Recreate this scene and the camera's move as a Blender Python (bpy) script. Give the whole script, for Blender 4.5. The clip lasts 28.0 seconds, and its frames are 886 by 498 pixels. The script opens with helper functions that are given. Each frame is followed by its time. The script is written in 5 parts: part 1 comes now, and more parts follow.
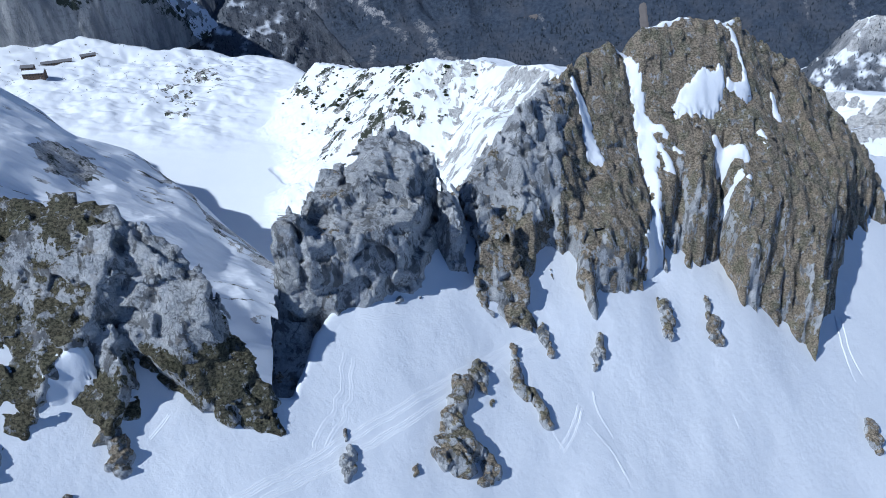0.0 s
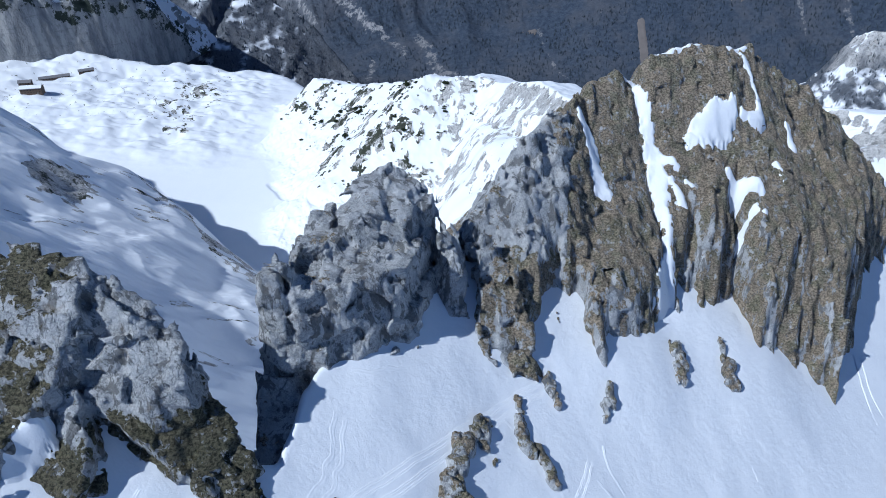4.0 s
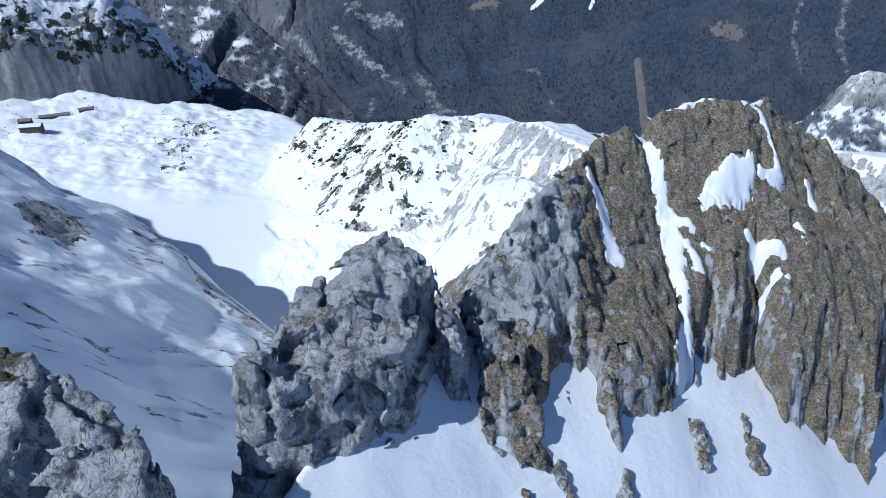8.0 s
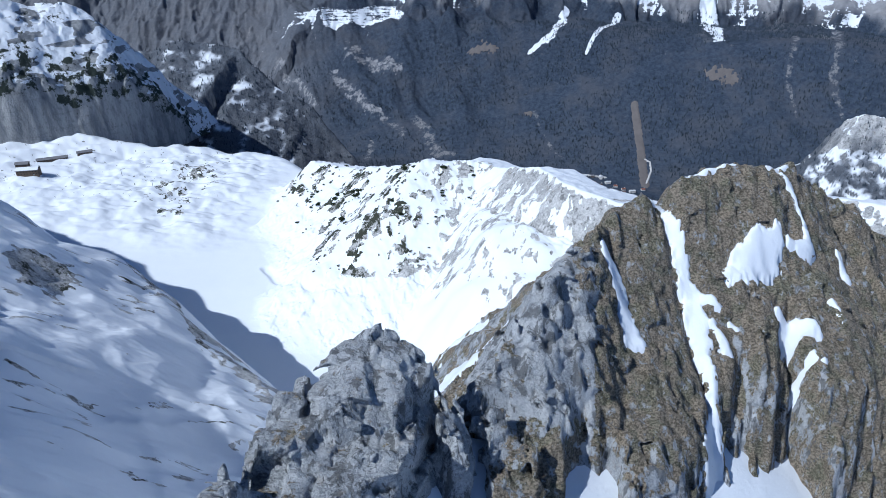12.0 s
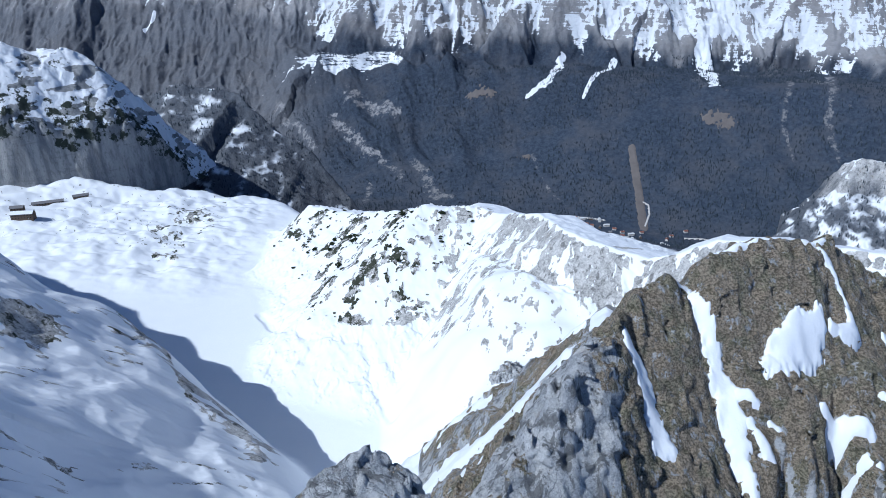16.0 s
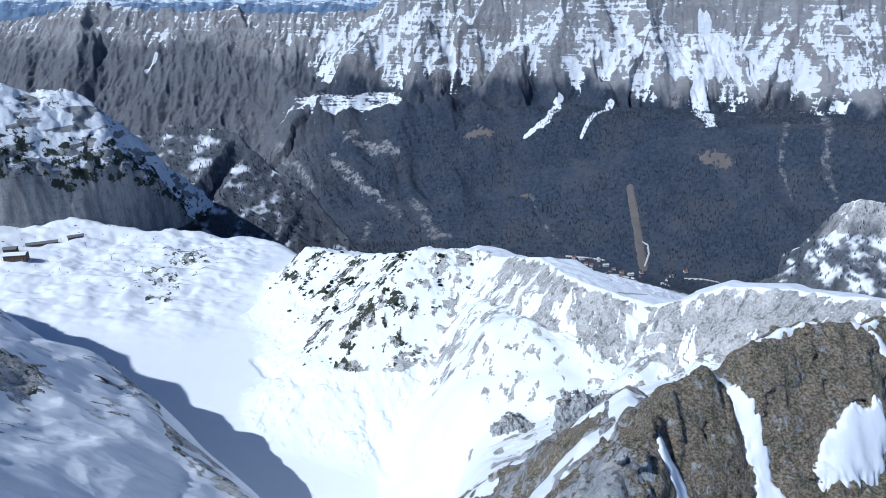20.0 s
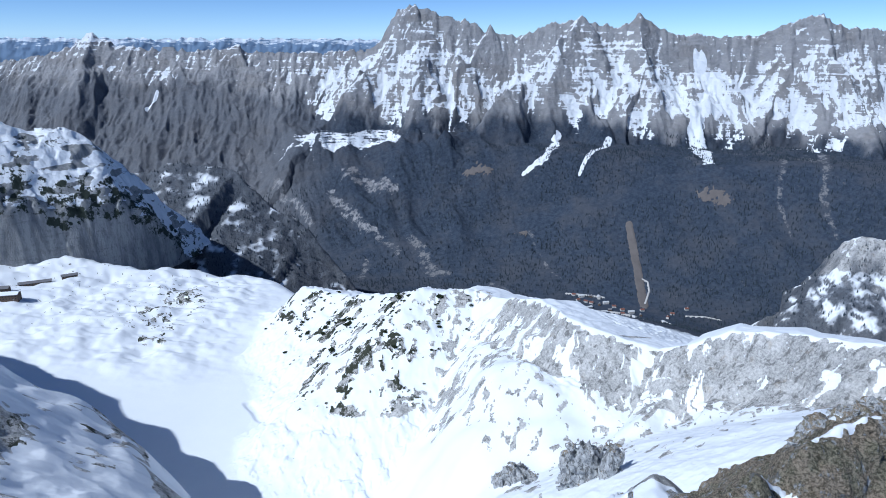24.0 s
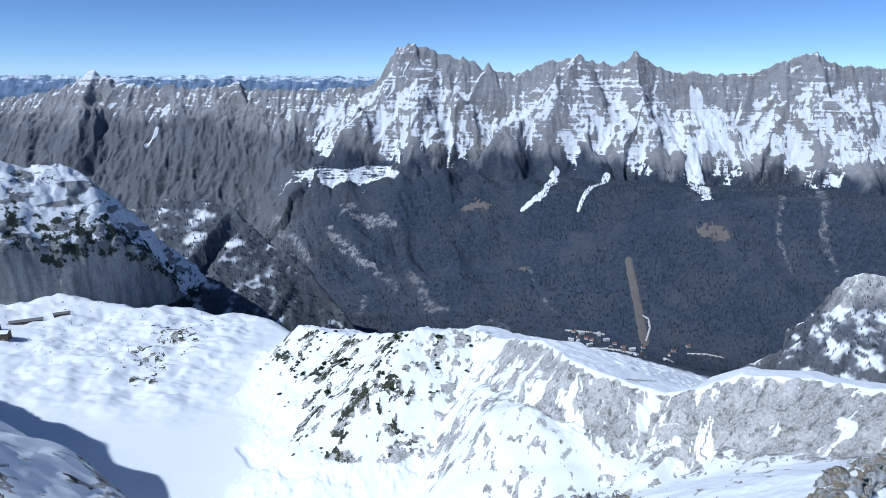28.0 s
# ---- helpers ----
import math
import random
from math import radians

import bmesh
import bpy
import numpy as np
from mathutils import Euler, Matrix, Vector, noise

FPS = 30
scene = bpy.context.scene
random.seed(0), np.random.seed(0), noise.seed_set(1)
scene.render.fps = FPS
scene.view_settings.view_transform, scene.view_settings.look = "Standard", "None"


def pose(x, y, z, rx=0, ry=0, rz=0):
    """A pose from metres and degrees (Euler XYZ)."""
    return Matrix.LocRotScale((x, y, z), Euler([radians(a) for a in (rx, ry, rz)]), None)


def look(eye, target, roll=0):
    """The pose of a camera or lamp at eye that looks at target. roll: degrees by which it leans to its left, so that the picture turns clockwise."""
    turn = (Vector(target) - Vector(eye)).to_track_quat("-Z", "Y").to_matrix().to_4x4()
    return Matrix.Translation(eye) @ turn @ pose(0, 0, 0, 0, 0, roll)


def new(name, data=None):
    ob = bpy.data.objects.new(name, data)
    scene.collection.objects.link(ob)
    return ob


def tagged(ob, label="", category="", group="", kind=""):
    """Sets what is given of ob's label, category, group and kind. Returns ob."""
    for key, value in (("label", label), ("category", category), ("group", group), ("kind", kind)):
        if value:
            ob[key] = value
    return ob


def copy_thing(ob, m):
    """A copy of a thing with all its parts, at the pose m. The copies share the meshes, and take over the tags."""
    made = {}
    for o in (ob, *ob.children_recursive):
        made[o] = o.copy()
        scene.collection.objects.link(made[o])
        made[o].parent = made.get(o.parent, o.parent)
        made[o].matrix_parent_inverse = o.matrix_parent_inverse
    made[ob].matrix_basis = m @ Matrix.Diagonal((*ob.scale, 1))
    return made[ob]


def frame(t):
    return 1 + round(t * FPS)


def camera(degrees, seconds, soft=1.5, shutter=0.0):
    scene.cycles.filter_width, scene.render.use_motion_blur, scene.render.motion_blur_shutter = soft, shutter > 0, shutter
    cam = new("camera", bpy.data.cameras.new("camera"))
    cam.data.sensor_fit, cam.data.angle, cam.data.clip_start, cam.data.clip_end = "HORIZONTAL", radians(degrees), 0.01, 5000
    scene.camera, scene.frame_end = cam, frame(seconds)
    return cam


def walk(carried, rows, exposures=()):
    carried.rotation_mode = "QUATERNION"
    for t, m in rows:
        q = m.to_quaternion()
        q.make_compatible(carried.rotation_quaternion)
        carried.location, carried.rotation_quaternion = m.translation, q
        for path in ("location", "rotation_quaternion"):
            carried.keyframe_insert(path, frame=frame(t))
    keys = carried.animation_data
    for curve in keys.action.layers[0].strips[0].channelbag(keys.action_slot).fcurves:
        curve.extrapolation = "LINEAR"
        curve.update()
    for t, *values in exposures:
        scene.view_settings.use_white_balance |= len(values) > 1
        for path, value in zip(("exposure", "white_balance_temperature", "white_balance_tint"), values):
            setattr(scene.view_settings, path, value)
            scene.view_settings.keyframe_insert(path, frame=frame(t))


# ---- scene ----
# Camera: a drone that glides level over the rocks and slowly lifts its gaze.
# seconds, x, y, z, tilt above the horizon, turn, lean
PATH = [
    (0, 0.00, -0.02, 0.02, -34.474, 0.003, -0.353),
    (0.5, -0.04, 1.41, 0.07, -34.569, -0.015, -0.346),
    (1, -0.07, 2.90, 0.08, -34.601, -0.030, -0.335),
    (1.5, -0.08, 4.47, 0.07, -34.570, -0.045, -0.321),
    (2, -0.06, 6.13, -0.00, -34.510, -0.057, -0.299),
    (2.5, -0.05, 7.82, -0.05, -34.319, -0.071, -0.281),
    (3, -0.04, 9.55, -0.10, -34.031, -0.085, -0.264),
    (3.5, -0.04, 11.32, -0.13, -33.774, -0.105, -0.245),
    (4.5, -0.12, 14.98, -0.12, -32.954, -0.156, -0.228),
    (5.5, -0.17, 18.78, -0.06, -32.263, -0.191, -0.197),
    (6.5, -0.15, 22.76, -0.04, -31.551, -0.204, -0.167),
    (7.5, -0.16, 26.88, -0.05, -30.807, -0.228, -0.133),
    (8.5, -0.21, 31.26, -0.04, -30.056, -0.270, -0.102),
    (9.5, -0.27, 35.86, 0.05, -29.257, -0.308, -0.073),
    (10.5, -0.36, 40.65, 0.21, -28.393, -0.348, -0.061),
    (11.5, -0.52, 45.60, 0.38, -27.524, -0.390, -0.040),
    (12.5, -0.66, 50.66, 0.48, -26.674, -0.433, -0.015),
    (13.5, -0.74, 55.99, 0.55, -25.824, -0.473, 0.010),
    (14.5, -0.86, 61.58, 0.54, -24.953, -0.520, 0.046),
    (15.5, -0.89, 66.85, 0.79, -24.091, -0.559, 0.083),
    (16.5, -0.88, 72.06, 1.15, -23.254, -0.600, 0.107),
    (17.5, -1.01, 77.45, 1.53, -22.441, -0.645, 0.129),
    (18.5, -1.26, 82.84, 1.82, -21.652, -0.686, 0.144),
    (19.5, -1.51, 88.09, 2.23, -20.877, -0.717, 0.180),
    (20.5, -1.77, 93.38, 2.62, -20.118, -0.741, 0.215),
    (21.5, -1.93, 98.54, 2.93, -19.381, -0.766, 0.217),
    (22.5, -2.09, 103.54, 3.30, -18.629, -0.796, 0.199),
    (23.5, -2.32, 108.42, 3.76, -17.871, -0.841, 0.204),
    (24.5, -2.43, 113.48, 4.08, -17.131, -0.877, 0.216),
    (25.5, -2.47, 118.62, 4.34, -16.401, -0.908, 0.227),
    (26.5, -2.52, 123.87, 4.55, -15.671, -0.927, 0.232),
    (28, -2.73, 131.79, 4.44, -14.563, -0.988, 0.223),
]
cam = camera(66.42, 28.0, soft=0.9)
walk(cam, [(t, pose(x, y, z, 90 + tilt, 0, turn) @ pose(0, 0, 0, 0, 0, lean)) for t, x, y, z, tilt, turn, lean in PATH],
     exposures=[(0, 0.02, 5400, 8), (28, 0.02, 5400, 8)])
import functools
import itertools


# ---- sky and sun: a spring afternoon, the sun behind and to the left ----
SUN_WAY = Vector((0.60, 0.37, -0.72)).normalized()
world = bpy.data.worlds.new("sky")
scene.world = world
world.use_nodes = True
wn = world.node_tree
sky = wn.nodes.new("ShaderNodeTexSky")
sky.sky_type, sky.sun_disc = "NISHITA", False
sky.sun_elevation = math.asin(-SUN_WAY.z)
sky.sun_rotation = math.atan2(-SUN_WAY.x, -SUN_WAY.y)
sky.altitude, sky.air_density, sky.dust_density, sky.ozone_density = 3200, 0.6, 0.0, 4.0
wn.links.new(sky.outputs[0], wn.nodes["Background"].inputs[0])
wn.nodes["Background"].inputs[1].default_value = 0.105
sun = new("sun", bpy.data.lights.new("sun", "SUN"))
sun.data.energy, sun.data.angle, sun.data.color = 4.0, radians(0.53), (1.0, 0.96, 0.9)
sun.matrix_world = look((-300, -300, 900), Vector((-300, -300, 900)) + SUN_WAY)

# ---- materials ----
class Nodes:
    """A short way to write node materials."""

    def __init__(self, name, rough=0.9):
        self.mat = bpy.data.materials.new(name)
        self.mat.use_nodes = True
        self.tree = self.mat.node_tree
        self.bsdf = self.tree.nodes["Principled BSDF"]
        self.bsdf.inputs["Roughness"].default_value = rough
        self.bsdf.inputs["Specular IOR Level"].default_value = 0.25
        self.geo = self.add("ShaderNodeNewGeometry")

    def add(self, kind, **props):
        n = self.tree.nodes.new(kind)
        for k, v in props.items():
            if k == "operation":
                n.operation = v
            elif k == "data_type":
                n.data_type = v
            elif k == "blend_type":
                n.blend_type = v
        return n

    def put(self, socket, value):
        if isinstance(value, (int, float)):
            socket.default_value = value
        elif isinstance(value, (tuple, list)):
            socket.default_value = (*value, 1.0) if len(socket.default_value) == 4 and len(value) == 3 else value
        else:
            self.tree.links.new(value, socket)

    def math(self, op, a, b=0.0, c=0.0, clamp=False):
        n = self.add("ShaderNodeMath", operation=op)
        n.use_clamp = clamp
        for s, v in zip(n.inputs, (a, b, c)):
            self.put(s, v)
        return n.outputs[0]

    def place(self, scale):
        """World position times a scale per axis."""
        n = self.add("ShaderNodeVectorMath", operation="MULTIPLY")
        self.put(n.inputs[0], self.geo.outputs["Position"])
        n.inputs[1].default_value = scale if isinstance(scale, tuple) else (scale,) * 3
        return n.outputs[0]

    def noise(self, scale, detail=6, rough=0.6, warp=0.0):
        n = self.add("ShaderNodeTexNoise")
        self.put(n.inputs["Vector"], self.place(scale))
        n.inputs["Scale"].default_value = 1.0
        n.inputs["Detail"].default_value, n.inputs["Roughness"].default_value, n.inputs["Distortion"].default_value = detail, rough, warp
        return n.outputs[0]

    def cracks(self, scale):
        n = self.add("ShaderNodeTexVoronoi")
        n.feature = "DISTANCE_TO_EDGE"
        self.put(n.inputs["Vector"], self.place(scale))
        n.inputs["Scale"].default_value = 1.0
        return n.outputs["Distance"]

    def warped(self, scale, amount, wave=0.7):
        """World position, bent by noise, times a scale per axis."""
        n = self.add("ShaderNodeTexNoise")
        self.put(n.inputs["Vector"], self.place(wave))
        n.inputs["Scale"].default_value, n.inputs["Detail"].default_value = 1.0, 3
        k = self.add("ShaderNodeVectorMath", operation="MULTIPLY_ADD")
        self.put(k.inputs[0], n.outputs["Color"])
        k.inputs[1].default_value = (amount,) * 3
        self.put(k.inputs[2], self.geo.outputs["Position"])
        q = self.add("ShaderNodeVectorMath", operation="MULTIPLY")
        self.put(q.inputs[0], k.outputs[0])
        q.inputs[1].default_value = scale
        return q.outputs[0]

    def lined(self, scale, turn, detail=6, rough=0.6):
        """Noise drawn out along a direction in plan; turn in degrees."""
        k = self.add("ShaderNodeMapping")
        k.vector_type = "TEXTURE"
        self.put(k.inputs["Vector"], self.geo.outputs["Position"])
        k.inputs["Rotation"].default_value = (0, 0, radians(turn))
        k.inputs["Scale"].default_value = tuple(1 / v for v in scale)
        n = self.add("ShaderNodeTexNoise")
        self.put(n.inputs["Vector"], k.outputs[0])
        n.inputs["Scale"].default_value, n.inputs["Detail"].default_value, n.inputs["Roughness"].default_value = 1.0, detail, rough
        return n.outputs[0]

    def joints(self, scale, amount=1.2, wave=0.7):
        n = self.add("ShaderNodeTexVoronoi")
        n.feature = "DISTANCE_TO_EDGE"
        self.put(n.inputs["Vector"], self.warped(scale, amount, wave))
        n.inputs["Scale"].default_value = 1.0
        return n.outputs["Distance"]

    def attr(self, name):
        n = self.add("ShaderNodeAttribute")
        n.attribute_name = name
        return n.outputs["Fac"]

    def ramp(self, fac, lo, hi):
        n = self.add("ShaderNodeMapRange")
        n.interpolation_type = "SMOOTHSTEP"
        self.put(n.inputs[0], fac)
        n.inputs[1].default_value, n.inputs[2].default_value = lo, hi
        return n.outputs[0]

    def mix(self, fac, a, b):
        n = self.add("ShaderNodeMix", data_type="RGBA")
        self.put(n.inputs[0], fac)
        self.put(n.inputs[6], a)
        self.put(n.inputs[7], b)
        return n.outputs[2]

    def up(self):
        n = self.add("ShaderNodeSeparateXYZ")
        self.put(n.inputs[0], self.geo.outputs["Normal"])
        return n.outputs[2]

    def height(self):
        n = self.add("ShaderNodeSeparateXYZ")
        self.put(n.inputs[0], self.geo.outputs["Position"])
        return n.outputs[2]

    def bump(self, height, strength, distance, before=None):
        n = self.add("ShaderNodeBump")
        n.inputs["Strength"].default_value, n.inputs["Distance"].default_value = strength, distance
        self.put(n.inputs["Height"], height)
        if before is not None:
            self.put(n.inputs["Normal"], before)
        return n.outputs[0]

    def done(self, colour, normal=None, rough=None):
        self.put(self.bsdf.inputs["Base Color"], colour)
        if normal is not None:
            self.put(self.bsdf.inputs["Normal"], normal)
        if rough is not None:
            self.put(self.bsdf.inputs["Roughness"], rough)
        return self.mat


SNOW = (0.80, 0.83, 0.87)


def snow_colour(m, scale=0.08):
    return m.mix(m.noise(scale, 5), (0.76, 0.795, 0.84), (0.83, 0.855, 0.885))


def limestone(m, size=1.0):
    """Grey weathered limestone: pale faces, dark lichen and water streaks, ochre stains."""
    n1 = m.noise(0.13 / size, 7, 0.62)
    n2 = m.noise(1.3 / size, 8, 0.75)
    streak = m.noise((0.5 / size, 0.5 / size, 0.09 / size), 6, 0.65, 0.4)
    c = m.mix(m.ramp(n2, 0.35, 0.65), (0.27, 0.272, 0.27), (0.60, 0.595, 0.58))
    c = m.mix(m.ramp(n1, 0.45, 0.58), c, m.mix(m.ramp(n2, 0.35, 0.65), (0.46, 0.46, 0.45), (0.70, 0.69, 0.675)))
    c = m.mix(m.math("MULTIPLY", m.ramp(streak, 0.52, 0.64), 0.72), c, (0.115, 0.115, 0.112))
    c = m.mix(m.math("MULTIPLY", m.ramp(m.noise(0.24 / size, 5), 0.58, 0.72), 0.4), c, (0.33, 0.26, 0.18))
    return c


def rock_relief(m, size=1.0):
    h = m.math("ADD", m.noise(0.5 / size, 8, 0.62), m.math("MULTIPLY", m.ramp(m.cracks((0.45 / size, 0.45 / size, 0.3 / size)), 0.0, 0.06), 0.16))
    return m.bump(h, 1.0, 1.1 * size)


def hazy_forest_colour(m):
    """Leafless woods and conifers seen from above, in patches, with the valley's blue haze put into their colours."""
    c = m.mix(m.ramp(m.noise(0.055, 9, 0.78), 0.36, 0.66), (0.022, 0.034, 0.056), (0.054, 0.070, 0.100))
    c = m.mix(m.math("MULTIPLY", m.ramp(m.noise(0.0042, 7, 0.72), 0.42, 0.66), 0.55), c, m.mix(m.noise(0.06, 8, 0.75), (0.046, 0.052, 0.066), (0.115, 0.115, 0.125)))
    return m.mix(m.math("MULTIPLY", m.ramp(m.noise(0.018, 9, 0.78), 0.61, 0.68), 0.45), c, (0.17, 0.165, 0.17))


def make_ground():
    m = Nodes("snowfield")
    mask = m.math("ADD", m.attr("snow"), m.math("MULTIPLY", m.math("SUBTRACT", m.lined((0.07, 0.17, 0.12), 38, 8, 0.7), 0.5), 0.9))
    snow = m.ramp(mask, 0.47, 0.53)
    wood = m.attr("wood")
    rock = limestone(m, 3.5)
    scrub = m.math("ADD", m.attr("scrub"), m.math("MULTIPLY", m.math("SUBTRACT", m.noise(0.05, 9, 0.75), 0.5), 1.3))
    rock = m.mix(m.ramp(scrub, 0.48, 0.56), rock, m.mix(m.noise(0.3, 6), (0.022, 0.028, 0.020), (0.075, 0.080, 0.058)))
    c = m.mix(snow, rock, snow_colour(m, 0.02))
    trees = hazy_forest_colour(m)
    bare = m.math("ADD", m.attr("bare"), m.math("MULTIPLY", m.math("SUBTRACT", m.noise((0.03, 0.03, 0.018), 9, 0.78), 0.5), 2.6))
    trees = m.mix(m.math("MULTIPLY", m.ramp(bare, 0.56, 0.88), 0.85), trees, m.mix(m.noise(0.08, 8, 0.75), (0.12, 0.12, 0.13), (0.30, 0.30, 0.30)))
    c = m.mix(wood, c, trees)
    soft = m.bump(m.math('ADD', m.math('MULTIPLY', m.noise(0.22, 9, 0.68), 0.30), m.math('MULTIPLY', m.lined((0.10, 0.6, 0.3), -42, 6, 0.65), 0.09)), 1.0, 1.0)
    big = m.bump(m.noise(0.13, 8, 0.7), m_rock_strength, 5.0, soft)
    b = m.add("ShaderNodeMix", data_type="VECTOR")
    m.put(b.inputs[0], snow)
    m.put(b.inputs[4], big)
    m.put(b.inputs[5], soft)
    return m.done(c, b.outputs[1])


m_rock_strength = 1.0


def make_crag():
    m = Nodes("limestone_and_turf")
    coarse, fine = m.noise(0.5, 8, 0.68), m.noise(2.6, 8, 0.75)
    c = m.mix(m.ramp(fine, 0.38, 0.62), (0.29, 0.305, 0.325), (0.54, 0.555, 0.565))
    c = m.mix(m.ramp(m.noise(0.16, 7, 0.65), 0.45, 0.56), c, m.mix(m.ramp(fine, 0.3, 0.65), (0.43, 0.445, 0.46), (0.62, 0.63, 0.635)))
    lichen = m.noise((0.34, 0.34, 0.13), 10, 0.70, 0.5)
    c = m.mix(m.math("MULTIPLY", m.ramp(lichen, 0.51, 0.57), 0.8), c, m.mix(fine, (0.06, 0.063, 0.065), (0.20, 0.203, 0.205)))
    c = m.mix(m.math("MULTIPLY", m.ramp(m.noise(0.3, 6), 0.58, 0.68), 0.28), c, (0.33, 0.26, 0.19))
    tuft = m.ramp(m.noise((1.7, 1.7, 2.4), 9, 0.8), 0.43, 0.57)
    turf = m.mix(tuft, (0.145, 0.121, 0.088), (0.49, 0.41, 0.31))
    turf = m.mix(m.ramp(m.noise(0.17, 6, 0.65), 0.47, 0.6), turf, m.mix(tuft, (0.098, 0.094, 0.063), (0.39, 0.355, 0.255)))
    turf = m.mix(m.math('MULTIPLY', m.ramp(m.noise((0.4, 0.4, 0.25), 9, 0.75), 0.5, 0.6), 0.38), turf, (0.060, 0.055, 0.036))
    # a second, darker olive turf where the mesh carries the mark
    turf = m.mix(m.math('MULTIPLY', m.attr('dark_turf'), 0.8), turf, m.mix(tuft, (0.028, 0.030, 0.020), (0.15, 0.145, 0.085)))
    stones = m.ramp(m.noise((0.5, 0.5, 0.22), 10, 0.74), 0.56, 0.60)
    g = m.math("ADD", m.attr("turf"), m.math("MULTIPLY", m.math("SUBTRACT", m.noise((0.6, 0.6, 0.28), 9, 0.72), 0.5), 1.9))
    g = m.ramp(m.math("ADD", g, m.math("MULTIPLY", m.math("SUBTRACT", m.up(), 0.5), 0.5)), 0.44, 0.52)
    g = m.math("MULTIPLY", g, m.math("SUBTRACT", 1.0, stones))
    c = m.mix(g, c, turf)
    crack = m.math("ADD", m.ramp(m.joints((0.62, 0.62, 0.5)), 0.0, 0.05), m.math("MULTIPLY", m.ramp(m.joints((1.9, 1.9, 1.3), 0.7, 1.5), 0.0, 0.08), 0.4))
    rock_h = m.math("ADD", m.math("MULTIPLY", m.noise((0.9, 0.9, 0.6), 9, 0.72), 0.55), m.math("MULTIPLY", crack, 0.16))
    turf_h = m.math("MULTIPLY", m.noise((1.5, 1.5, 2.6), 8, 0.75), 0.85)
    h = m.math("ADD", m.math("MULTIPLY", turf_h, g), m.math("MULTIPLY", rock_h, m.math("SUBTRACT", 1.0, g)))
    return m.done(c, m.bump(h, 1.0, 1.5))


def make_snow(name="old_snow"):
    m = Nodes(name, 0.7)
    return m.done(snow_colour(m, 0.25), m.bump(m.noise(0.6, 6, 0.6), 0.5, 0.22))


def make_cliff():
    """A tall limestone wall with water streaks, snow on its ledges and dwarf pines."""
    m = Nodes("streaked_cliff")
    fine = m.noise((0.10, 0.10, 0.05), 8, 0.7)
    c = m.mix(m.ramp(m.noise((0.035, 0.035, 0.006), 7, 0.65, 0.3), 0.38, 0.62), (0.20, 0.21, 0.225), (0.37, 0.375, 0.375))
    c = m.mix(m.math("MULTIPLY", m.ramp(fine, 0.5, 0.64), 0.45), c, (0.13, 0.135, 0.14))
    c = m.mix(m.math("MULTIPLY", m.ramp(m.noise((0.008, 0.008, 0.06), 7, 0.7), 0.55, 0.64), 0.4), c, (0.14, 0.145, 0.15))
    pine = m.math("ADD", m.attr("wood"), m.math("MULTIPLY", m.math("SUBTRACT", m.noise(0.085, 9, 0.78), 0.5), 1.5))
    mask = m.math("ADD", m.attr("snow"), m.math("MULTIPLY", m.math("SUBTRACT", m.noise((0.03, 0.03, 0.09), 9, 0.72), 0.5), 1.0))
    c = m.mix(m.ramp(mask, 0.46, 0.54), c, (0.80, 0.83, 0.87))
    c = m.mix(m.ramp(pine, 0.46, 0.54), c, m.mix(fine, (0.016, 0.024, 0.020), (0.050, 0.062, 0.050)))
    return m.done(c, m.bump(m.noise((0.06, 0.06, 0.035), 8, 0.7), 1.0, 7.0))


def make_range():
    """Far limestone faces: snow in patches, on thin level ledges and in runnels, forest below."""
    m = Nodes("far_mountain")
    off = lambda n, k: m.math("MULTIPLY", m.math("SUBTRACT", n, 0.5), k)
    patch = m.noise((0.016, 0.016, 0.024), 10, 0.78)
    ledge = m.noise((0.005, 0.005, 0.085), 7, 0.65, 0.5)
    runnel = m.noise((0.045, 0.020, 0.008), 7, 0.65, 0.3)
    mask = m.math("ADD", m.math("ADD", m.attr("snow"), off(patch, 1.1)), m.math("ADD", off(ledge, 0.85), off(runnel, 0.35)))
    snow = m.ramp(mask, 0.46, 0.535)
    rock = m.mix(m.noise((0.025, 0.025, 0.04), 9, 0.75), (0.17, 0.175, 0.19), (0.46, 0.455, 0.46))
    rock = m.mix(m.math("MULTIPLY", m.ramp(m.noise((0.004, 0.004, 0.008), 6, 0.65), 0.48, 0.62), 0.4), rock, (0.19, 0.175, 0.165))
    bare = m.math("ADD", m.attr("bare"), off(m.noise((0.03, 0.03, 0.018), 9, 0.78), 2.6))
    wood = m.math("MULTIPLY", m.attr("wood"), m.math("SUBTRACT", 1.0, m.math("MULTIPLY", m.ramp(bare, 0.56, 0.88), 0.85)))
    c = m.mix(wood, rock, hazy_forest_colour(m))
    c = m.mix(snow, c, (0.80, 0.83, 0.87))
    h = m.math("MULTIPLY", m.noise((0.03, 0.03, 0.045), 9, 0.72), m.math("SUBTRACT", 1.0, m.math("MULTIPLY", m.attr("wood"), 0.6)))
    return m.done(c, m.bump(h, 1.0, 20.0))


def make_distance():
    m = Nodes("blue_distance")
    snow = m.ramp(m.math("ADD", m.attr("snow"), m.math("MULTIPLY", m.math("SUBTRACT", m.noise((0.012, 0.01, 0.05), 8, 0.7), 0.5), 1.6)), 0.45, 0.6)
    # haze is put into the colours: blue for rock, dulled blue-white for snow
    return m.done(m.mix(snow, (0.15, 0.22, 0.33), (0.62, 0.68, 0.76)))




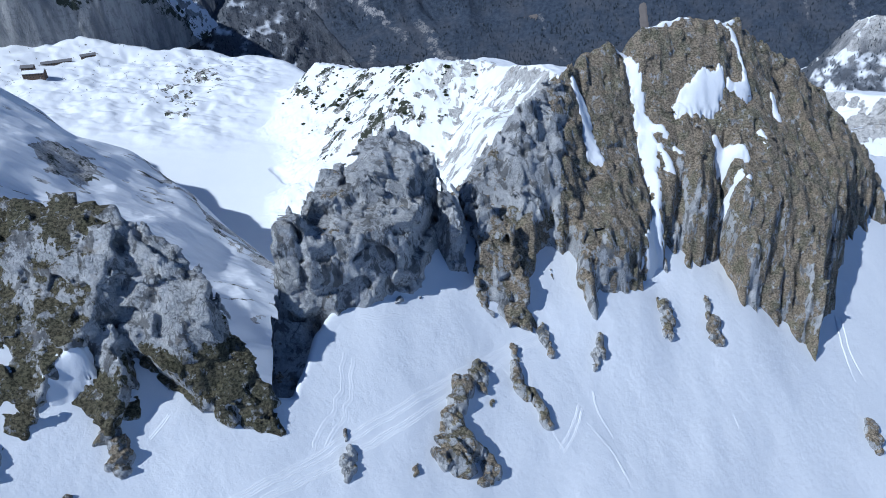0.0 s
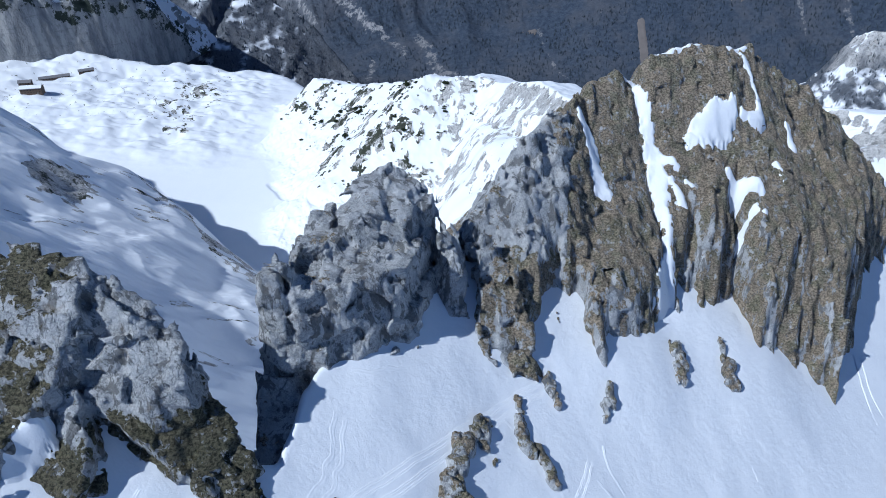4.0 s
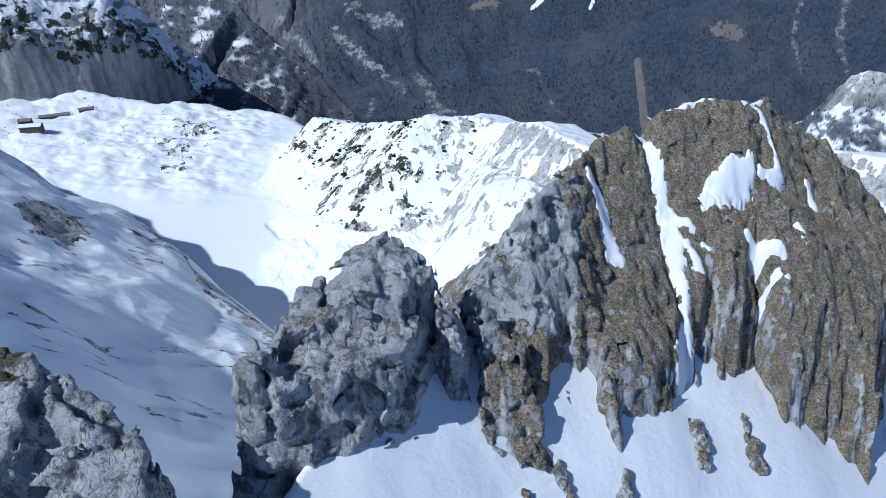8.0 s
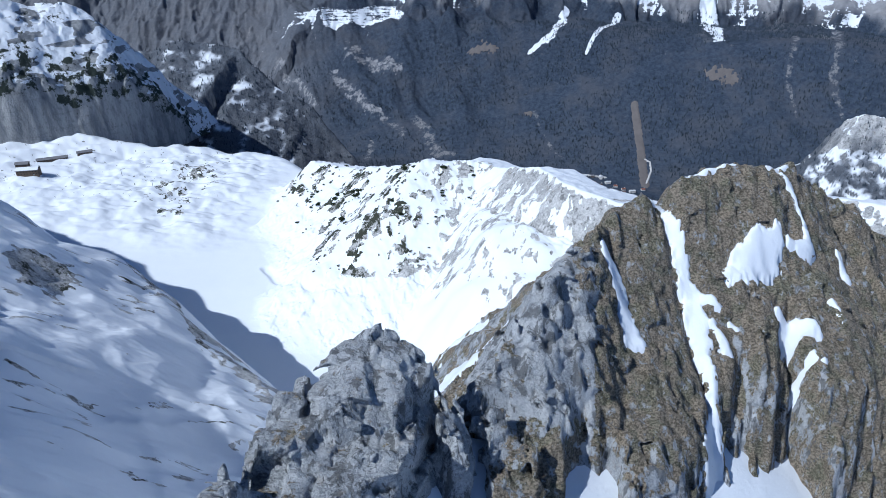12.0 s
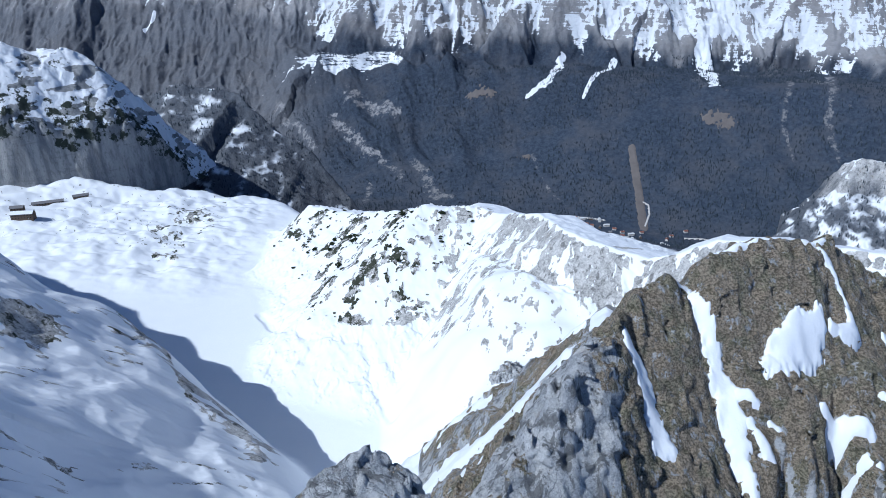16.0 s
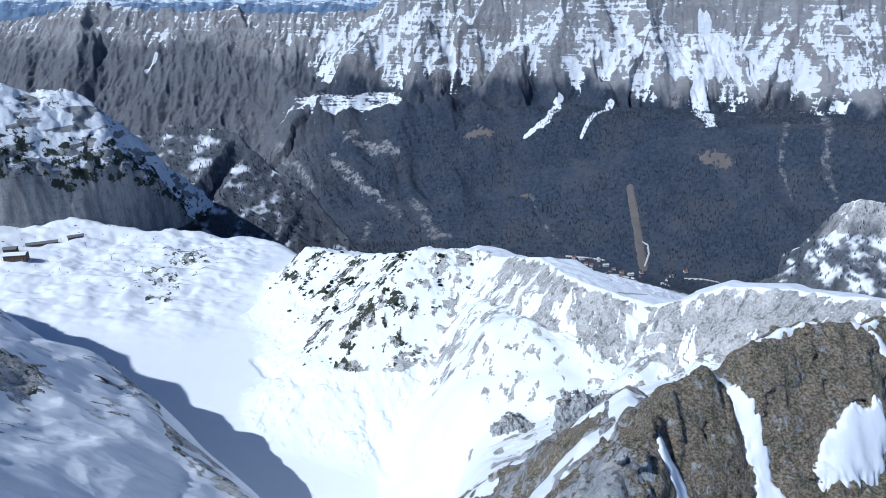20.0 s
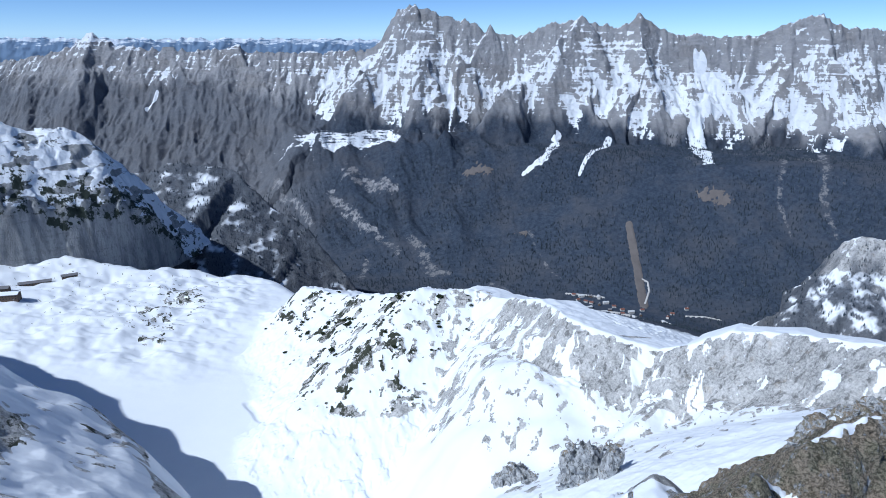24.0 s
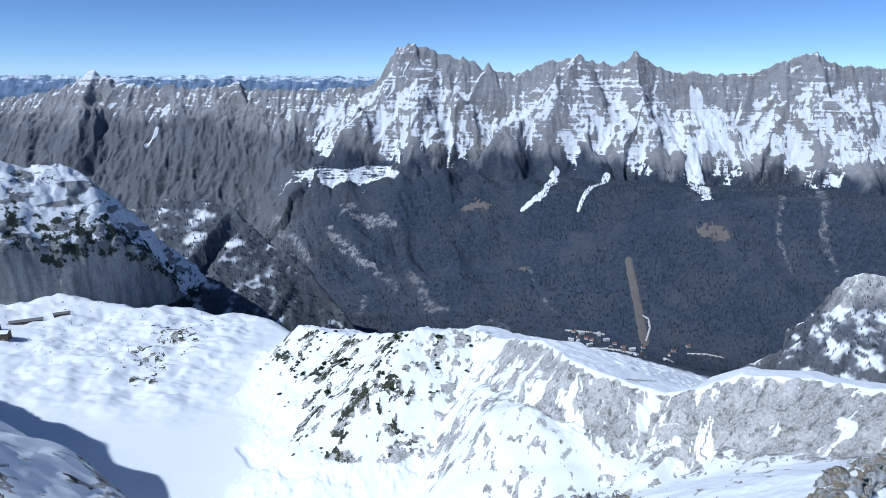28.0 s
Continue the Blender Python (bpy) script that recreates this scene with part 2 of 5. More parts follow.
def plain(name, dark, light, scale, rough=0.85, bump=0.0):
    m = Nodes(name, rough)
    n = m.noise(scale, 6, 0.65)
    return m.done(m.mix(n, dark, light), m.bump(n, 0.6, bump) if bump else None)


# the blue cast of these conifers is distance haze, put into the base colour
M_HAZY_CONIFER = plain("conifer", (0.024, 0.036, 0.050), (0.055, 0.072, 0.092), 0.08)
M_PINE = plain("dwarf_pine_needles", (0.012, 0.020, 0.010), (0.045, 0.060, 0.030), 0.5)
M_MEADOW = plain("winter_grass", (0.095, 0.085, 0.083), (0.175, 0.158, 0.150), 0.03)
M_PLASTER = plain("plaster", (0.55, 0.54, 0.52), (0.70, 0.69, 0.66), 0.2)
M_BOARDS = plain("dark_boards", (0.07, 0.05, 0.04), (0.16, 0.12, 0.09), 0.4)
M_TILES = plain("red_roof", (0.16, 0.07, 0.055), (0.26, 0.13, 0.10), 0.2)
M_SHEET = plain("sheet_roof", (0.50, 0.52, 0.54), (0.66, 0.67, 0.68), 0.1, 0.5)
M_ROOFGREY = plain("grey_roof", (0.12, 0.12, 0.13), (0.22, 0.22, 0.23), 0.2)
M_GLASS = plain("window_glass", (0.02, 0.025, 0.03), (0.05, 0.06, 0.07), 0.3, 0.15)
M_STEEL = plain("galvanised_steel", (0.20, 0.21, 0.22), (0.34, 0.35, 0.36), 0.6, 0.5)
M_ROAD = plain("gravel_road", (0.42, 0.41, 0.40), (0.58, 0.57, 0.55), 0.05)
M_GROUND, M_CRAG, M_SNOW, M_RANGE, M_DISTANCE, M_CLIFF = make_ground(), make_crag(), make_snow(), make_range(), make_distance(), make_cliff()

# ---- noise and shapes on arrays ----
_perm = np.random.RandomState(7).permutation(512).astype(np.int32)
_grad = np.random.RandomState(11).normal(size=(512, 3)).astype(np.float32)
_grad /= np.linalg.norm(_grad, axis=1)[:, None]
_gx, _gy, _gz = (np.ascontiguousarray(_grad[:, i]) for i in range(3))
_flat = np.stack([np.cos(np.arange(512) * 2.399), np.sin(np.arange(512) * 2.399)], 1).astype(np.float32)


def perlin(x, y, z):
    """Gradient noise, about -0.9 to 0.9; in two dimensions where z is one number."""
    flat = np.ndim(z) == 0
    if flat:
        x, y = np.broadcast_arrays(np.asarray(x, np.float32), np.asarray(y, np.float32))
        shape, parts, salt = x.shape, (x.ravel(), y.ravel()), int(z * 10)
    else:
        x, y, z = np.broadcast_arrays(np.asarray(x, np.float32), np.asarray(y, np.float32), np.asarray(z, np.float32))
        shape, parts, salt = x.shape, (x.ravel(), y.ravel(), z.ravel()), 0
    out = np.empty(parts[0].shape, np.float32)
    for a in range(0, len(out), 20000):
        out[a:a + 20000] = _perlin([p[a:a + 20000] for p in parts], salt)
    return out.reshape(shape)


def _perlin(parts, salt):
    cell = [np.floor(p) for p in parts]
    part = [p - c for p, c in zip(parts, cell)]
    ease = [f * f * f * (f * (f * 6 - 15) + 10) for f in part]
    cell = [c.astype(np.int32) for c in cell]
    total = np.zeros(len(parts[0]), np.float32)
    fx, fy = part[:2]
    for i in (0, 1):
        a = _perm[(cell[0] + (i + salt)) & 511]
        wx = ease[0] if i else 1 - ease[0]
        for j in (0, 1):
            b = _perm[(a + cell[1] + j) & 511]
            w = wx * (ease[1] if j else 1 - ease[1])
            if len(parts) == 2:
                total += w * (_flat[b, 0] * (fx - i) + _flat[b, 1] * (fy - j))
                continue
            for k in (0, 1):
                g = _perm[(b + cell[2] + k) & 511]
                dot = _gx[g] * (fx - i) + _gy[g] * (fy - j) + _gz[g] * (part[2] - k)
                total += w * (ease[2] if k else 1 - ease[2]) * dot
    return total * (1.4 if len(parts) == 2 else 1.5)


def fbm(x, y, z, octaves=4, gain=0.5):
    out, amp = 0.0, 1.0
    for o in range(octaves):
        out = out + amp * perlin(x * 2 ** o + 17.3 * o, y * 2 ** o + 5.1 * o, z * 2 ** o + 9.7 * o)
        amp *= gain
    return out


def ridged(x, y, z, octaves=4, gain=0.5):
    """Sharp crests, about 0 to 1.2."""
    out, amp = 0.0, 0.6
    for o in range(octaves):
        out = out + amp * (1 - 2 * np.abs(perlin(x * 2 ** o + 31.7 * o, y * 2 ** o + 3.3 * o, z * 2 ** o + 7.9 * o)))
        amp *= gain
    return out


def smooth(lo, hi, v):
    s = np.clip((v - lo) / (hi - lo), 0, 1)
    return s * s * (3 - 2 * s)


def soft_max(a, b, k):
    h = np.clip(0.5 + 0.5 * (a - b) / k, 0, 1)
    return b + (a - b) * h + k * h * (1 - h)


def soft_min(a, b, k):
    return -soft_max(-a, -b, k)


def soft_plus(v, k):
    return soft_max(v, 0 * v, k)


def ridge(x, y, crest, front, back, sharp=6.0):
    """Height of a ridge along the polyline crest, falling by front on its right-hand side and by back on the other."""
    best = np.full(np.shape(x), -9e3)
    for (ax, ay, az), (bx, by, bz) in zip(crest[:-1], crest[1:]):
        dx, dy = bx - ax, by - ay
        ll = math.hypot(dx, dy)
        s = np.clip(((x - ax) * dx + (y - ay) * dy) / ll ** 2, 0, 1)
        ox, oy = x - ax - s * dx, y - ay - s * dy
        side = (x - ax) * dy - (y - ay) * dx
        d = np.hypot(ox, oy)
        d = np.sqrt(d * d + sharp * sharp) - sharp
        best = np.maximum(best, az + s * (bz - az) - d * np.where(side > 0, front, back))
    return best


# ---- the lie of the land ----
# Crest lines run so that the side towards the camera is the right-hand one.
BASIN_WALL_A = [(-352, 1480, -575), (-272, 1430, -494), (-172, 1330, -474), (-67, 1210, -426), (-27, 1150, -394), (75, 1140, -393)]
BASIN_WALL_B = [(75, 1140, -393), (100, 1075, -379), (148, 975, -341), (170, 895, -334), (193, 868, -336), (262, 828, -346),
                (283, 805, -328), (322, 780, -300), (360, 740, -284), (386, 690, -269), (400, 655, -258), (470, 560, -235), (700, 420, -200)]
SPUR = [(52, 205, -72), (50, 245, -99), (46, 300, -151), (38, 360, -215), (50, 470, -320), (70, 600, -420), (88, 720, -458)]
# one unseen spur, left of the view, is added to shade the north slope
SHADE_SPUR = [(-430, 100, -20), (-413, 270, -75), (-420, 367, -150), (-380, 408, -205), (-380, 470, -280)]
EAST_RIB = [(120, 237, -100), (190, 330, -190), (240, 450, -265), (262, 520, -266), (296, 545, -262), (340, 560, -262), (470, 560, -240)]
NEAR_CREST = [(-420, -60, -75), (-200, 60, -72), (-90, 98, -82), (-52, 99, -95), (-37, 96, -107), (-32, 97, -108), (-29, 110, -101), (-22, 122, -98), (-8, 150, -100), (8, 155, -103), (40, 195, -90),
              (80, 218, -84), (150, 262, -130), (330, 330, -215), (800, 420, -330)]


OLD_TRACK = [(-313, 1123, 8), (-228, 1000, 8), (-171, 967, 8), (-120, 952, 9), (-102, 926, 9), (-88, 880, 9), (-60, 820, 9)]


def beyond(x, y, crest, fall):
    """A plane that drops behind the nearest stretch of the crest, and stands far above on the near side."""
    best, z = np.full(np.shape(x), 1e9), np.zeros(np.shape(x))
    for (ax, ay, az), (bx, by, bz) in zip(crest[:-1], crest[1:]):
        dx, dy = bx - ax, by - ay
        s = np.clip(((x - ax) * dx + (y - ay) * dy) / (dx * dx + dy * dy), 0, 1)
        d = np.hypot(x - ax - s * dx, y - ay - s * dy)
        side = np.where((x - ax) * dy - (y - ay) * dx > 0, 3.0, -fall)
        nearer = d < best - 1e-6
        best = np.where(nearer, d, best)
        z = np.where(nearer, az + s * (bz - az) + side * d, z)
    return z


def along(x, y, crest):
    """Distance from a crest line (positive on its near side), the crest's height there and how far along it lies."""
    best, side, zc, run = np.full(np.shape(x), 1e9), np.zeros(np.shape(x)), np.zeros(np.shape(x)), np.zeros(np.shape(x))
    done = 0.0
    for (ax, ay, az), (bx, by, bz) in zip(crest[:-1], crest[1:]):
        dx, dy = bx - ax, by - ay
        ll = math.hypot(dx, dy)
        s = np.clip(((x - ax) * dx + (y - ay) * dy) / ll ** 2, 0, 1)
        d = np.hypot(x - ax - s * dx, y - ay - s * dy)
        off = ((x - ax) * dy - (y - ay) * dx) / ll
        # round a bend of the line, the stretch that is seen more squarely tells the side
        nearer = (d < best - 1e-3) | ((d < best + 1e-3) & (np.abs(off) > np.abs(side)))
        best, side = np.where(nearer, d, best), np.where(nearer, off, side)
        zc, run = np.where(nearer, az + s * (bz - az), zc), np.where(nearer, done + s * ll, run)
        done += ll
    return np.where(side < 0, -best, best), zc, run


def lane_distance(x, y, lane):
    """How far a place lies from a lane of (x, y, half width), in half widths."""
    best = np.full(np.shape(x), 1e3)
    for (ax, ay, aw), (bx, by, bw) in zip(lane[:-1], lane[1:]):
        dx, dy = bx - ax, by - ay
        s = np.clip(((x - ax) * dx + (y - ay) * dy) / (dx * dx + dy * dy), 0, 1)
        best = np.minimum(best, np.hypot(x - ax - s * dx, y - ay - s * dy) / (aw + s * (bw - aw)))
    return best


def apron(x, y):
    """The snow slope on the camera's side of the near crest."""
    return np.clip(-165.6 - 0.551 * x + 0.493 * y, -520, -55)


def cliff_tall(x, y):
    return 52 + 26 * fbm(x / 70, y / 70, 2.3, 2) + 22 * smooth(260, 330, x)


def wall_rocks(x, y):
    """Where rock breaks through the snow of the basin wall: ragged blotches in clusters, drawn out a little down the slope."""
    u, v = 0.9 * x - 0.45 * y + 5 * fbm(x / 22, y / 22, 2.6, 3), 0.45 * x + 0.9 * y
    n = fbm(u / 22, v / 26, 9.1, 4, 0.68) + 0.75 * fbm(u / 62, v / 80, 3.1, 2) - 0.20
    return smooth(0.0, 0.10, n)


def north_ribs(x, y):
    """Small rock ribs drawn out down the slope to the north."""
    return ridged((0.85 * x + 0.53 * y) / 70, (0.85 * y - 0.53 * x) / 30, 5.5, 4)


def cliff_wall(x, y):
    """The right half of the basin wall: a snow cornice, a grey cliff under it, then steep snow."""
    d, zc, run = along(x, y, BASIN_WALL_B)
    n = ridged(x / 48 + y / 70, y / 160, 5.3, 4)
    tall = cliff_tall(x, y)
    k = np.maximum(d - 3, 0)
    drop = 1.3 * np.minimum(k, tall * 0.62) + 0.48 * np.maximum(k - tall * 0.62, 0)
    drop = drop - 11 * (n - 0.55) * smooth(2, 14, k) * smooth(70, 35, k) - 2.5 * fbm(x / 18, y / 18, 6.3, 3) * smooth(4, 14, k) * smooth(90, 40, k)
    drop = drop + 2.0 * soft_plus(40 - x, 20) * smooth(700, 560, y) + 0.8 * soft_plus(62 - x, 14)
    back = -np.minimum(d, 0)
    return zc + 2 * fbm(x / 25, y / 25, 1.3, 3) * smooth(80, 20, np.abs(d)) - drop - 0.22 * np.minimum(back, 60) - 0.9 * np.maximum(back - 60, 0)


def land(x, y):
    """Bare height of the ground, without the rocks that stand on it."""
    x, y = np.asarray(x, float), np.asarray(y, float)
    # basin floor, rising a little to the west, ending in a rim above the valley
    floor = -588 + 0.065 * soft_plus(-x - 350, 80) + 0.0 * y
    floor = floor + 5 * fbm(x / 160, y / 160, 0.3, 3) * smooth(-150, -350, x) * smooth(1150, 1300, y)
    bumps = (0.5 + 0.7 * fbm(x / 75 + 3, y / 60, 1.7, 3)) * smooth(-330, -480, x) * smooth(1130, 1300, y)
    floor = floor + 13 * bumps + 1.1 * fbm(x / 26, y / 22, 7.7, 3) * smooth(-330, -480, x) * smooth(1130, 1300, y)
    rim = y - (1735 - 0.12 * (x + 600) + 30 * perlin(x / 120, 0.5, 0.5))
    floor = floor - 0.85 * soft_plus(rim, 25)
    floor = floor - 0.9 * soft_plus((y - 1480 + 1.1 * (x + 352)) / 1.486 - 120, 25)
    # slope to the north, from the near crest down into the basin
    north = -430 - 0.65 * (x + 255) - 0.4 * (y - 640)
    north = north + 15 * fbm(x / 130, y / 130, 4.2, 3) + 4.5 * (ridged(x / 75, y / 75, 8.2, 2) - 0.5)
    north = north + 4.0 * (north_ribs(x, y) - 0.5)
    north = north - 0.75 * soft_plus((x + y - 425) / 1.414 + 26 * perlin(x / 110 - y / 110, 2.5, 0.5), 14)
    north = north - 0.75 * soft_plus(y - 800 + 0.1 * (x + 450) + 40 * perlin(x / 120, 7.5, 0.5), 20)
    north = north + 0.35 * soft_plus(500 - y - 0.2 * (x + 300), 40)
    north = north - 1.1 * soft_plus(north + 40, 60)
    h = soft_max(floor, north, 12)
    # the wall round the basin
    gully = ridged(x / 75 + y / 130, y / 220, 0.4, 3)
    da, za, _ = along(x, y, BASIN_WALL_A)
    ramp = np.sqrt(da * da + 36) - 6
    wall_a = za - ramp * np.where(da > 0, 0.63, 0.42) + 3.0 * fbm(x / 35, y / 35, 4.4, 3) + 2.5 * wall_rocks(x, y) + 6 * (gully - 0.5) * smooth(0, 40, ramp)
    wall_b = cliff_wall(x, y)
    h = soft_max(h, soft_max(wall_a, wall_b, 10), 18)
    spur = ridge(x, y, SPUR, 0.95, 1.25, 3) + 9 * (ridged(x / 40, y / 40, 6.1, 4) - 0.5)
    spur = spur - 1.2 * soft_plus(-30 - x, 20)
    rib = ridge(x, y, EAST_RIB, 0.8, 0.7, 3) + 3 * (ridged(x / 40, y / 40, 2.1, 4) - 0.5) - 2.5 * soft_plus(40 - x, 20)
    ahead, _, _ = along(x, y, NEAR_CREST)
    h = soft_max(h, soft_max(spur, rib, 10) - 4 * np.maximum(ahead + 12, 0), 14)
    h = h - 4.5 * smooth(1.5, 0.3, lane_distance(x, y, OLD_TRACK) + 0.3 * fbm(x / 30, y / 30, 2.9, 2))
    h = soft_max(h, ridge(x, y, SHADE_SPUR, 1.3, 1.1, 3), 8)
    # the near crest: snow in front, a steep drop behind
    behind = beyond(x, y, NEAR_CREST, 2.3 + 3.0 * smooth(-60, -42, x) * smooth(20, 0, x))
    near = soft_min(apron(x, y) + 0.7 * fbm(x / 26, y / 26, 3.1, 3) + 2.2 * fbm(x / 60, y / 60, 5.1, 2), behind + 2.0 * fbm(x / 9, y / 9, 1.9, 3), 3)
    h = soft_max(h, near, 6)
    return soft_max(h, valley(x, y), 40)


def valley(x, y):
    """The forest valley and the long slope on its far side."""
    s = y - 2700 + 0.35 * (x - 870)
    v = -1066 + 0.30 * soft_plus(s, 60) + 0.0004 * soft_plus(s, 60) ** 2
    v = soft_min(v, -545 + 0.04 * (y - 3900), 60)
    gorge = ridged(x / 420 + 0.3 * y / 420, y / 900, 3.7, 5)
    return v + 70 * (gorge - 0.55) * smooth(0, 350, s) * (0.35 + 0.65 * smooth(600, -100, x))


# ---- the near peak ----
PEAK_CREST = [(8, 156, -88), (17.6, 168, -75), (32, 186, -70), (45, 203, -66), (52, 206.5, -66.5), (57, 209, -68.5), (62, 211, -64.5), (72, 215, -62), (85, 218, -62), (97, 224, -65.5), (110, 232, -72.5), (124, 236, -82), (140, 240, -94),
              (155, 244, -108), (166, 246, -126), (170, 247, -165)]
# where the rock of the peak dips under the snow slope: ribs reach down, snow tongues reach up
PEAK_FOOT = [(0, 140), (7.7, 137.5), (9.1, 130.4), (15.6, 130), (22.5, 133), (24.8, 142.7), (31.3, 152.6), (35, 150), (38, 138), (39, 133.4), (44.5, 139.8), (55, 146.2), (58, 154), (63, 160), (72, 172), (75.5, 170), (81, 171), (88, 182),
             (91.6, 173.5), (93.5, 165.3), (99.4, 167.8), (107.6, 170.3), (113.4, 168.2), (119.8, 163.3), (124.6, 174.5), (135, 188), (150, 212), (157, 220), (176, 231)]


def peak_height(x, y):
    d = -ridge(x, y, [(a, b, 0) for a, b, c in PEAK_CREST], 1.0, 1.0, 2.0)
    crest = ridge(x, y, PEAK_CREST, 1.25, 1.0 + 0.8 * smooth(75, 50, x), 2.0)
    k = crest + 0.37 * np.maximum(d - 17, 0) * (along(x, y, PEAK_CREST)[0] > 0)
    wx = x + 2.2 * fbm(x / 8, y / 8, 3.3, 3)
    foot = np.interp(wx, *np.array(PEAK_FOOT, float).T) + 3.5 * fbm(x / 5, y / 9, 8.3, 3)
    low = smooth(16, 3, y - foot)
    # ribs and runnels down the fall line, deeper towards the foot
    k = k + (ridged(x / 11 + 1.3, y / 70, 4.7, 3) - 0.62) * (2.4 + 4.5 * low)
    k = k + 1.4 * fbm(x / 17, y / 17, 2.2, 3) + 0.8 * fbm(x / 6, y / 5, 7.2, 2)
    k = k - 1.9 * soft_plus(foot + 9 - y, 5)
    # the long gully below the notch, and the dark cleft on the east side
    gx = 57 + 0.16 * (207 - y)
    k = k - 3.0 * np.exp(-((x - gx) / 2.2) ** 2) * smooth(150, 165, y)
    gx = 110 + 0.62 * (224 - y) + 0.003 * (224 - y) ** 2
    side = x - gx
    k = k - 22 * smooth(-1.5, 1.5, side) * smooth(15, 9.5, side) * smooth(236, 214, y) * smooth(150, 120, x)
    # the strip between the buttress and the turf rib
    gx = 41 + 0.18 * (190 - y)
    return k - 2.4 * np.exp(-((x - gx) / 2.6) ** 2) * smooth(168, 180, y)


# ---- far range ----
RANGE_CREST = [(-3600, -160), (-2900, -170), (-2671, -149), (-2400, -95), (-2175, 13), (-2010, -60), (-1713, -92), (-1300, -75), (-1030, -105), (-415, -80), (-330, 0), (-220, 155), (-121, 189),
               (60, 125), (250, 90), (330, 20), (540, 10), (720, 85), (892, 98), (1000, 70), (1120, 72), (1215, 110), (1400, 25), (1605, 10), (1850, 10), (2010, 90), (2129, 127), (2260, 70), (2464, 43), (3000, 60), (3600, 0)]


RANGE_SPURS = [[(-121, 4520, 150), (-259, 4420, -30), (-421, 4250, -276), (-659, 4000, -520)], [(331, 4440, 30), (222, 4300, -193), (-15, 4120, -379), (-206, 3950, -540)],
               [(893, 4310, 80), (642, 4150, -153), (367, 3980, -365), (108, 3800, -552)], [(1233, 4260, 95), (1162, 4050, -210), (1021, 3880, -463), (706, 3650, -740)],
               [(1844, 4140, 0), (1743, 3980, -299), (1752, 3800, -529), (1579, 3640, -738)]]
RANGE_RIBS = [[(2161, 4060, 110), (2198, 3880, -167), (2304, 3700, -453), (2436, 3520, -713)], [(2040, 4090, 60), (1892, 3900, -261), (1866, 3720, -537)], [(-2175, 4700, 0), (-2055, 4520, -281), (-1840, 4380, -498)],
              [(-1707, 4690, -83), (-1556, 4500, -348), (-1499, 4250, -689)], [(-1260, 4660, -81), (-1121, 4480, -311), (-1019, 4280, -589)], [(-528, 4630, -132), (-623, 4480, -292), (-782, 4330, -490)]]


def range_height(x, y):
    cx, cz = np.array(RANGE_CREST).T
    yc = np.interp(x, [-3600, -600, -100, 900, 2200, 3600], [4720, 4640, 4520, 4340, 4040, 3760])
    z0 = np.interp(x, cx, cz) + 30 * (ridged(x / 95, y / 260, 0.6, 4) - 0.75)
    d = yc - y
    steep = np.interp(x, [-3600, -900, -500, 0], [0.9, 0.9, 1.5, 1.9])
    wx = x + 45 * fbm(x / 230, y / 230, 3.3, 3)
    wavy = np.maximum(d + 45 * (ridged(wx / 300 + 0.7, y / 420, 2.6, 3) - 0.6) * smooth(30, 200, d), 0)
    z = z0 - steep * np.minimum(wavy, 110) - 0.98 * np.maximum(wavy - 110, 0)
    for line in RANGE_SPURS + RANGE_RIBS:
        z = soft_max(z, ridge(wx, y, line, 1.05, 1.35, 4) + 42, 10)
    sx = wx + 0.22 * y
    z = z + 150 * (ridged(sx / 420, y / 800, 5.2, 2) - 0.5) * smooth(10, 300, d) * (1 - 0.5 * smooth(-500, -1000, x)) + 24 * (ridged(wx / 120 + 3, y / 240, 1.2, 3) - 0.55) * smooth(5, 150, d)
    z = z + 12 * (ridged(wx / 48, y / 80, 7.2, 3) - 0.55)
    z = z + 9 * (np.abs(perlin(z / 30, wx / 340, 0.5)) - 0.3) * smooth(-380, -150, z)
    return np.where(d < 0, z0 + 1.2 * d, z)


# lanes of (x, y, half width): snow chutes on the range, scree in the forest, cleared ground
SNOW_CHUTES = [[(460, 3546, 11), (579, 3587, 20), (650, 3760, 26), (690, 3880, 18)], [(732, 3455, 9), (876, 3671, 18), (950, 3760, 16)],
               [(1330, 3330, 26), (1391, 3579, 44), (1427, 3850, 46), (1600, 3880, 52), (1560, 4029, 40), (1514, 4129, 30)], [(-1743, 4311, 9), (-1692, 4381, 9)]]
SCREES = [[(1697, 3352, 20), (1577, 3108, 16), (1569, 2929, 8)], [(1971, 3497, 30), (1752, 3052, 20), (1734, 2874, 10)], [(-560, 3710, 30), (-367, 3468, 34), (-169, 3226, 20)],
          [(-117, 3319, 28), (-59, 3214, 30), (-18, 3069, 40), (59, 3056, 24)], [(-884, 3815, 26), (-757, 3713, 20), (-636, 3517, 16)], [(-330, 3048, 18), (-317, 3202, 18)],
          [(-456, 3798, 50), (-230, 3637, 45)], [(259, 2944, 22), (330, 2860, 22)], [(460, 3250, 12), (520, 3000, 10), (600, 2860, 8)]]
STRIP = [(871, 2700, 19), (900, 2931, 19), (912, 3150, 17)]
MEADOWS = [[(170, 3625, 16), (226, 3618, 34), (290, 3600, 18)], [(1262, 3205, 22), (1315, 3190, 34), (1362, 3150, 22)], [(410, 3255, 16), (440, 3240, 16)]]


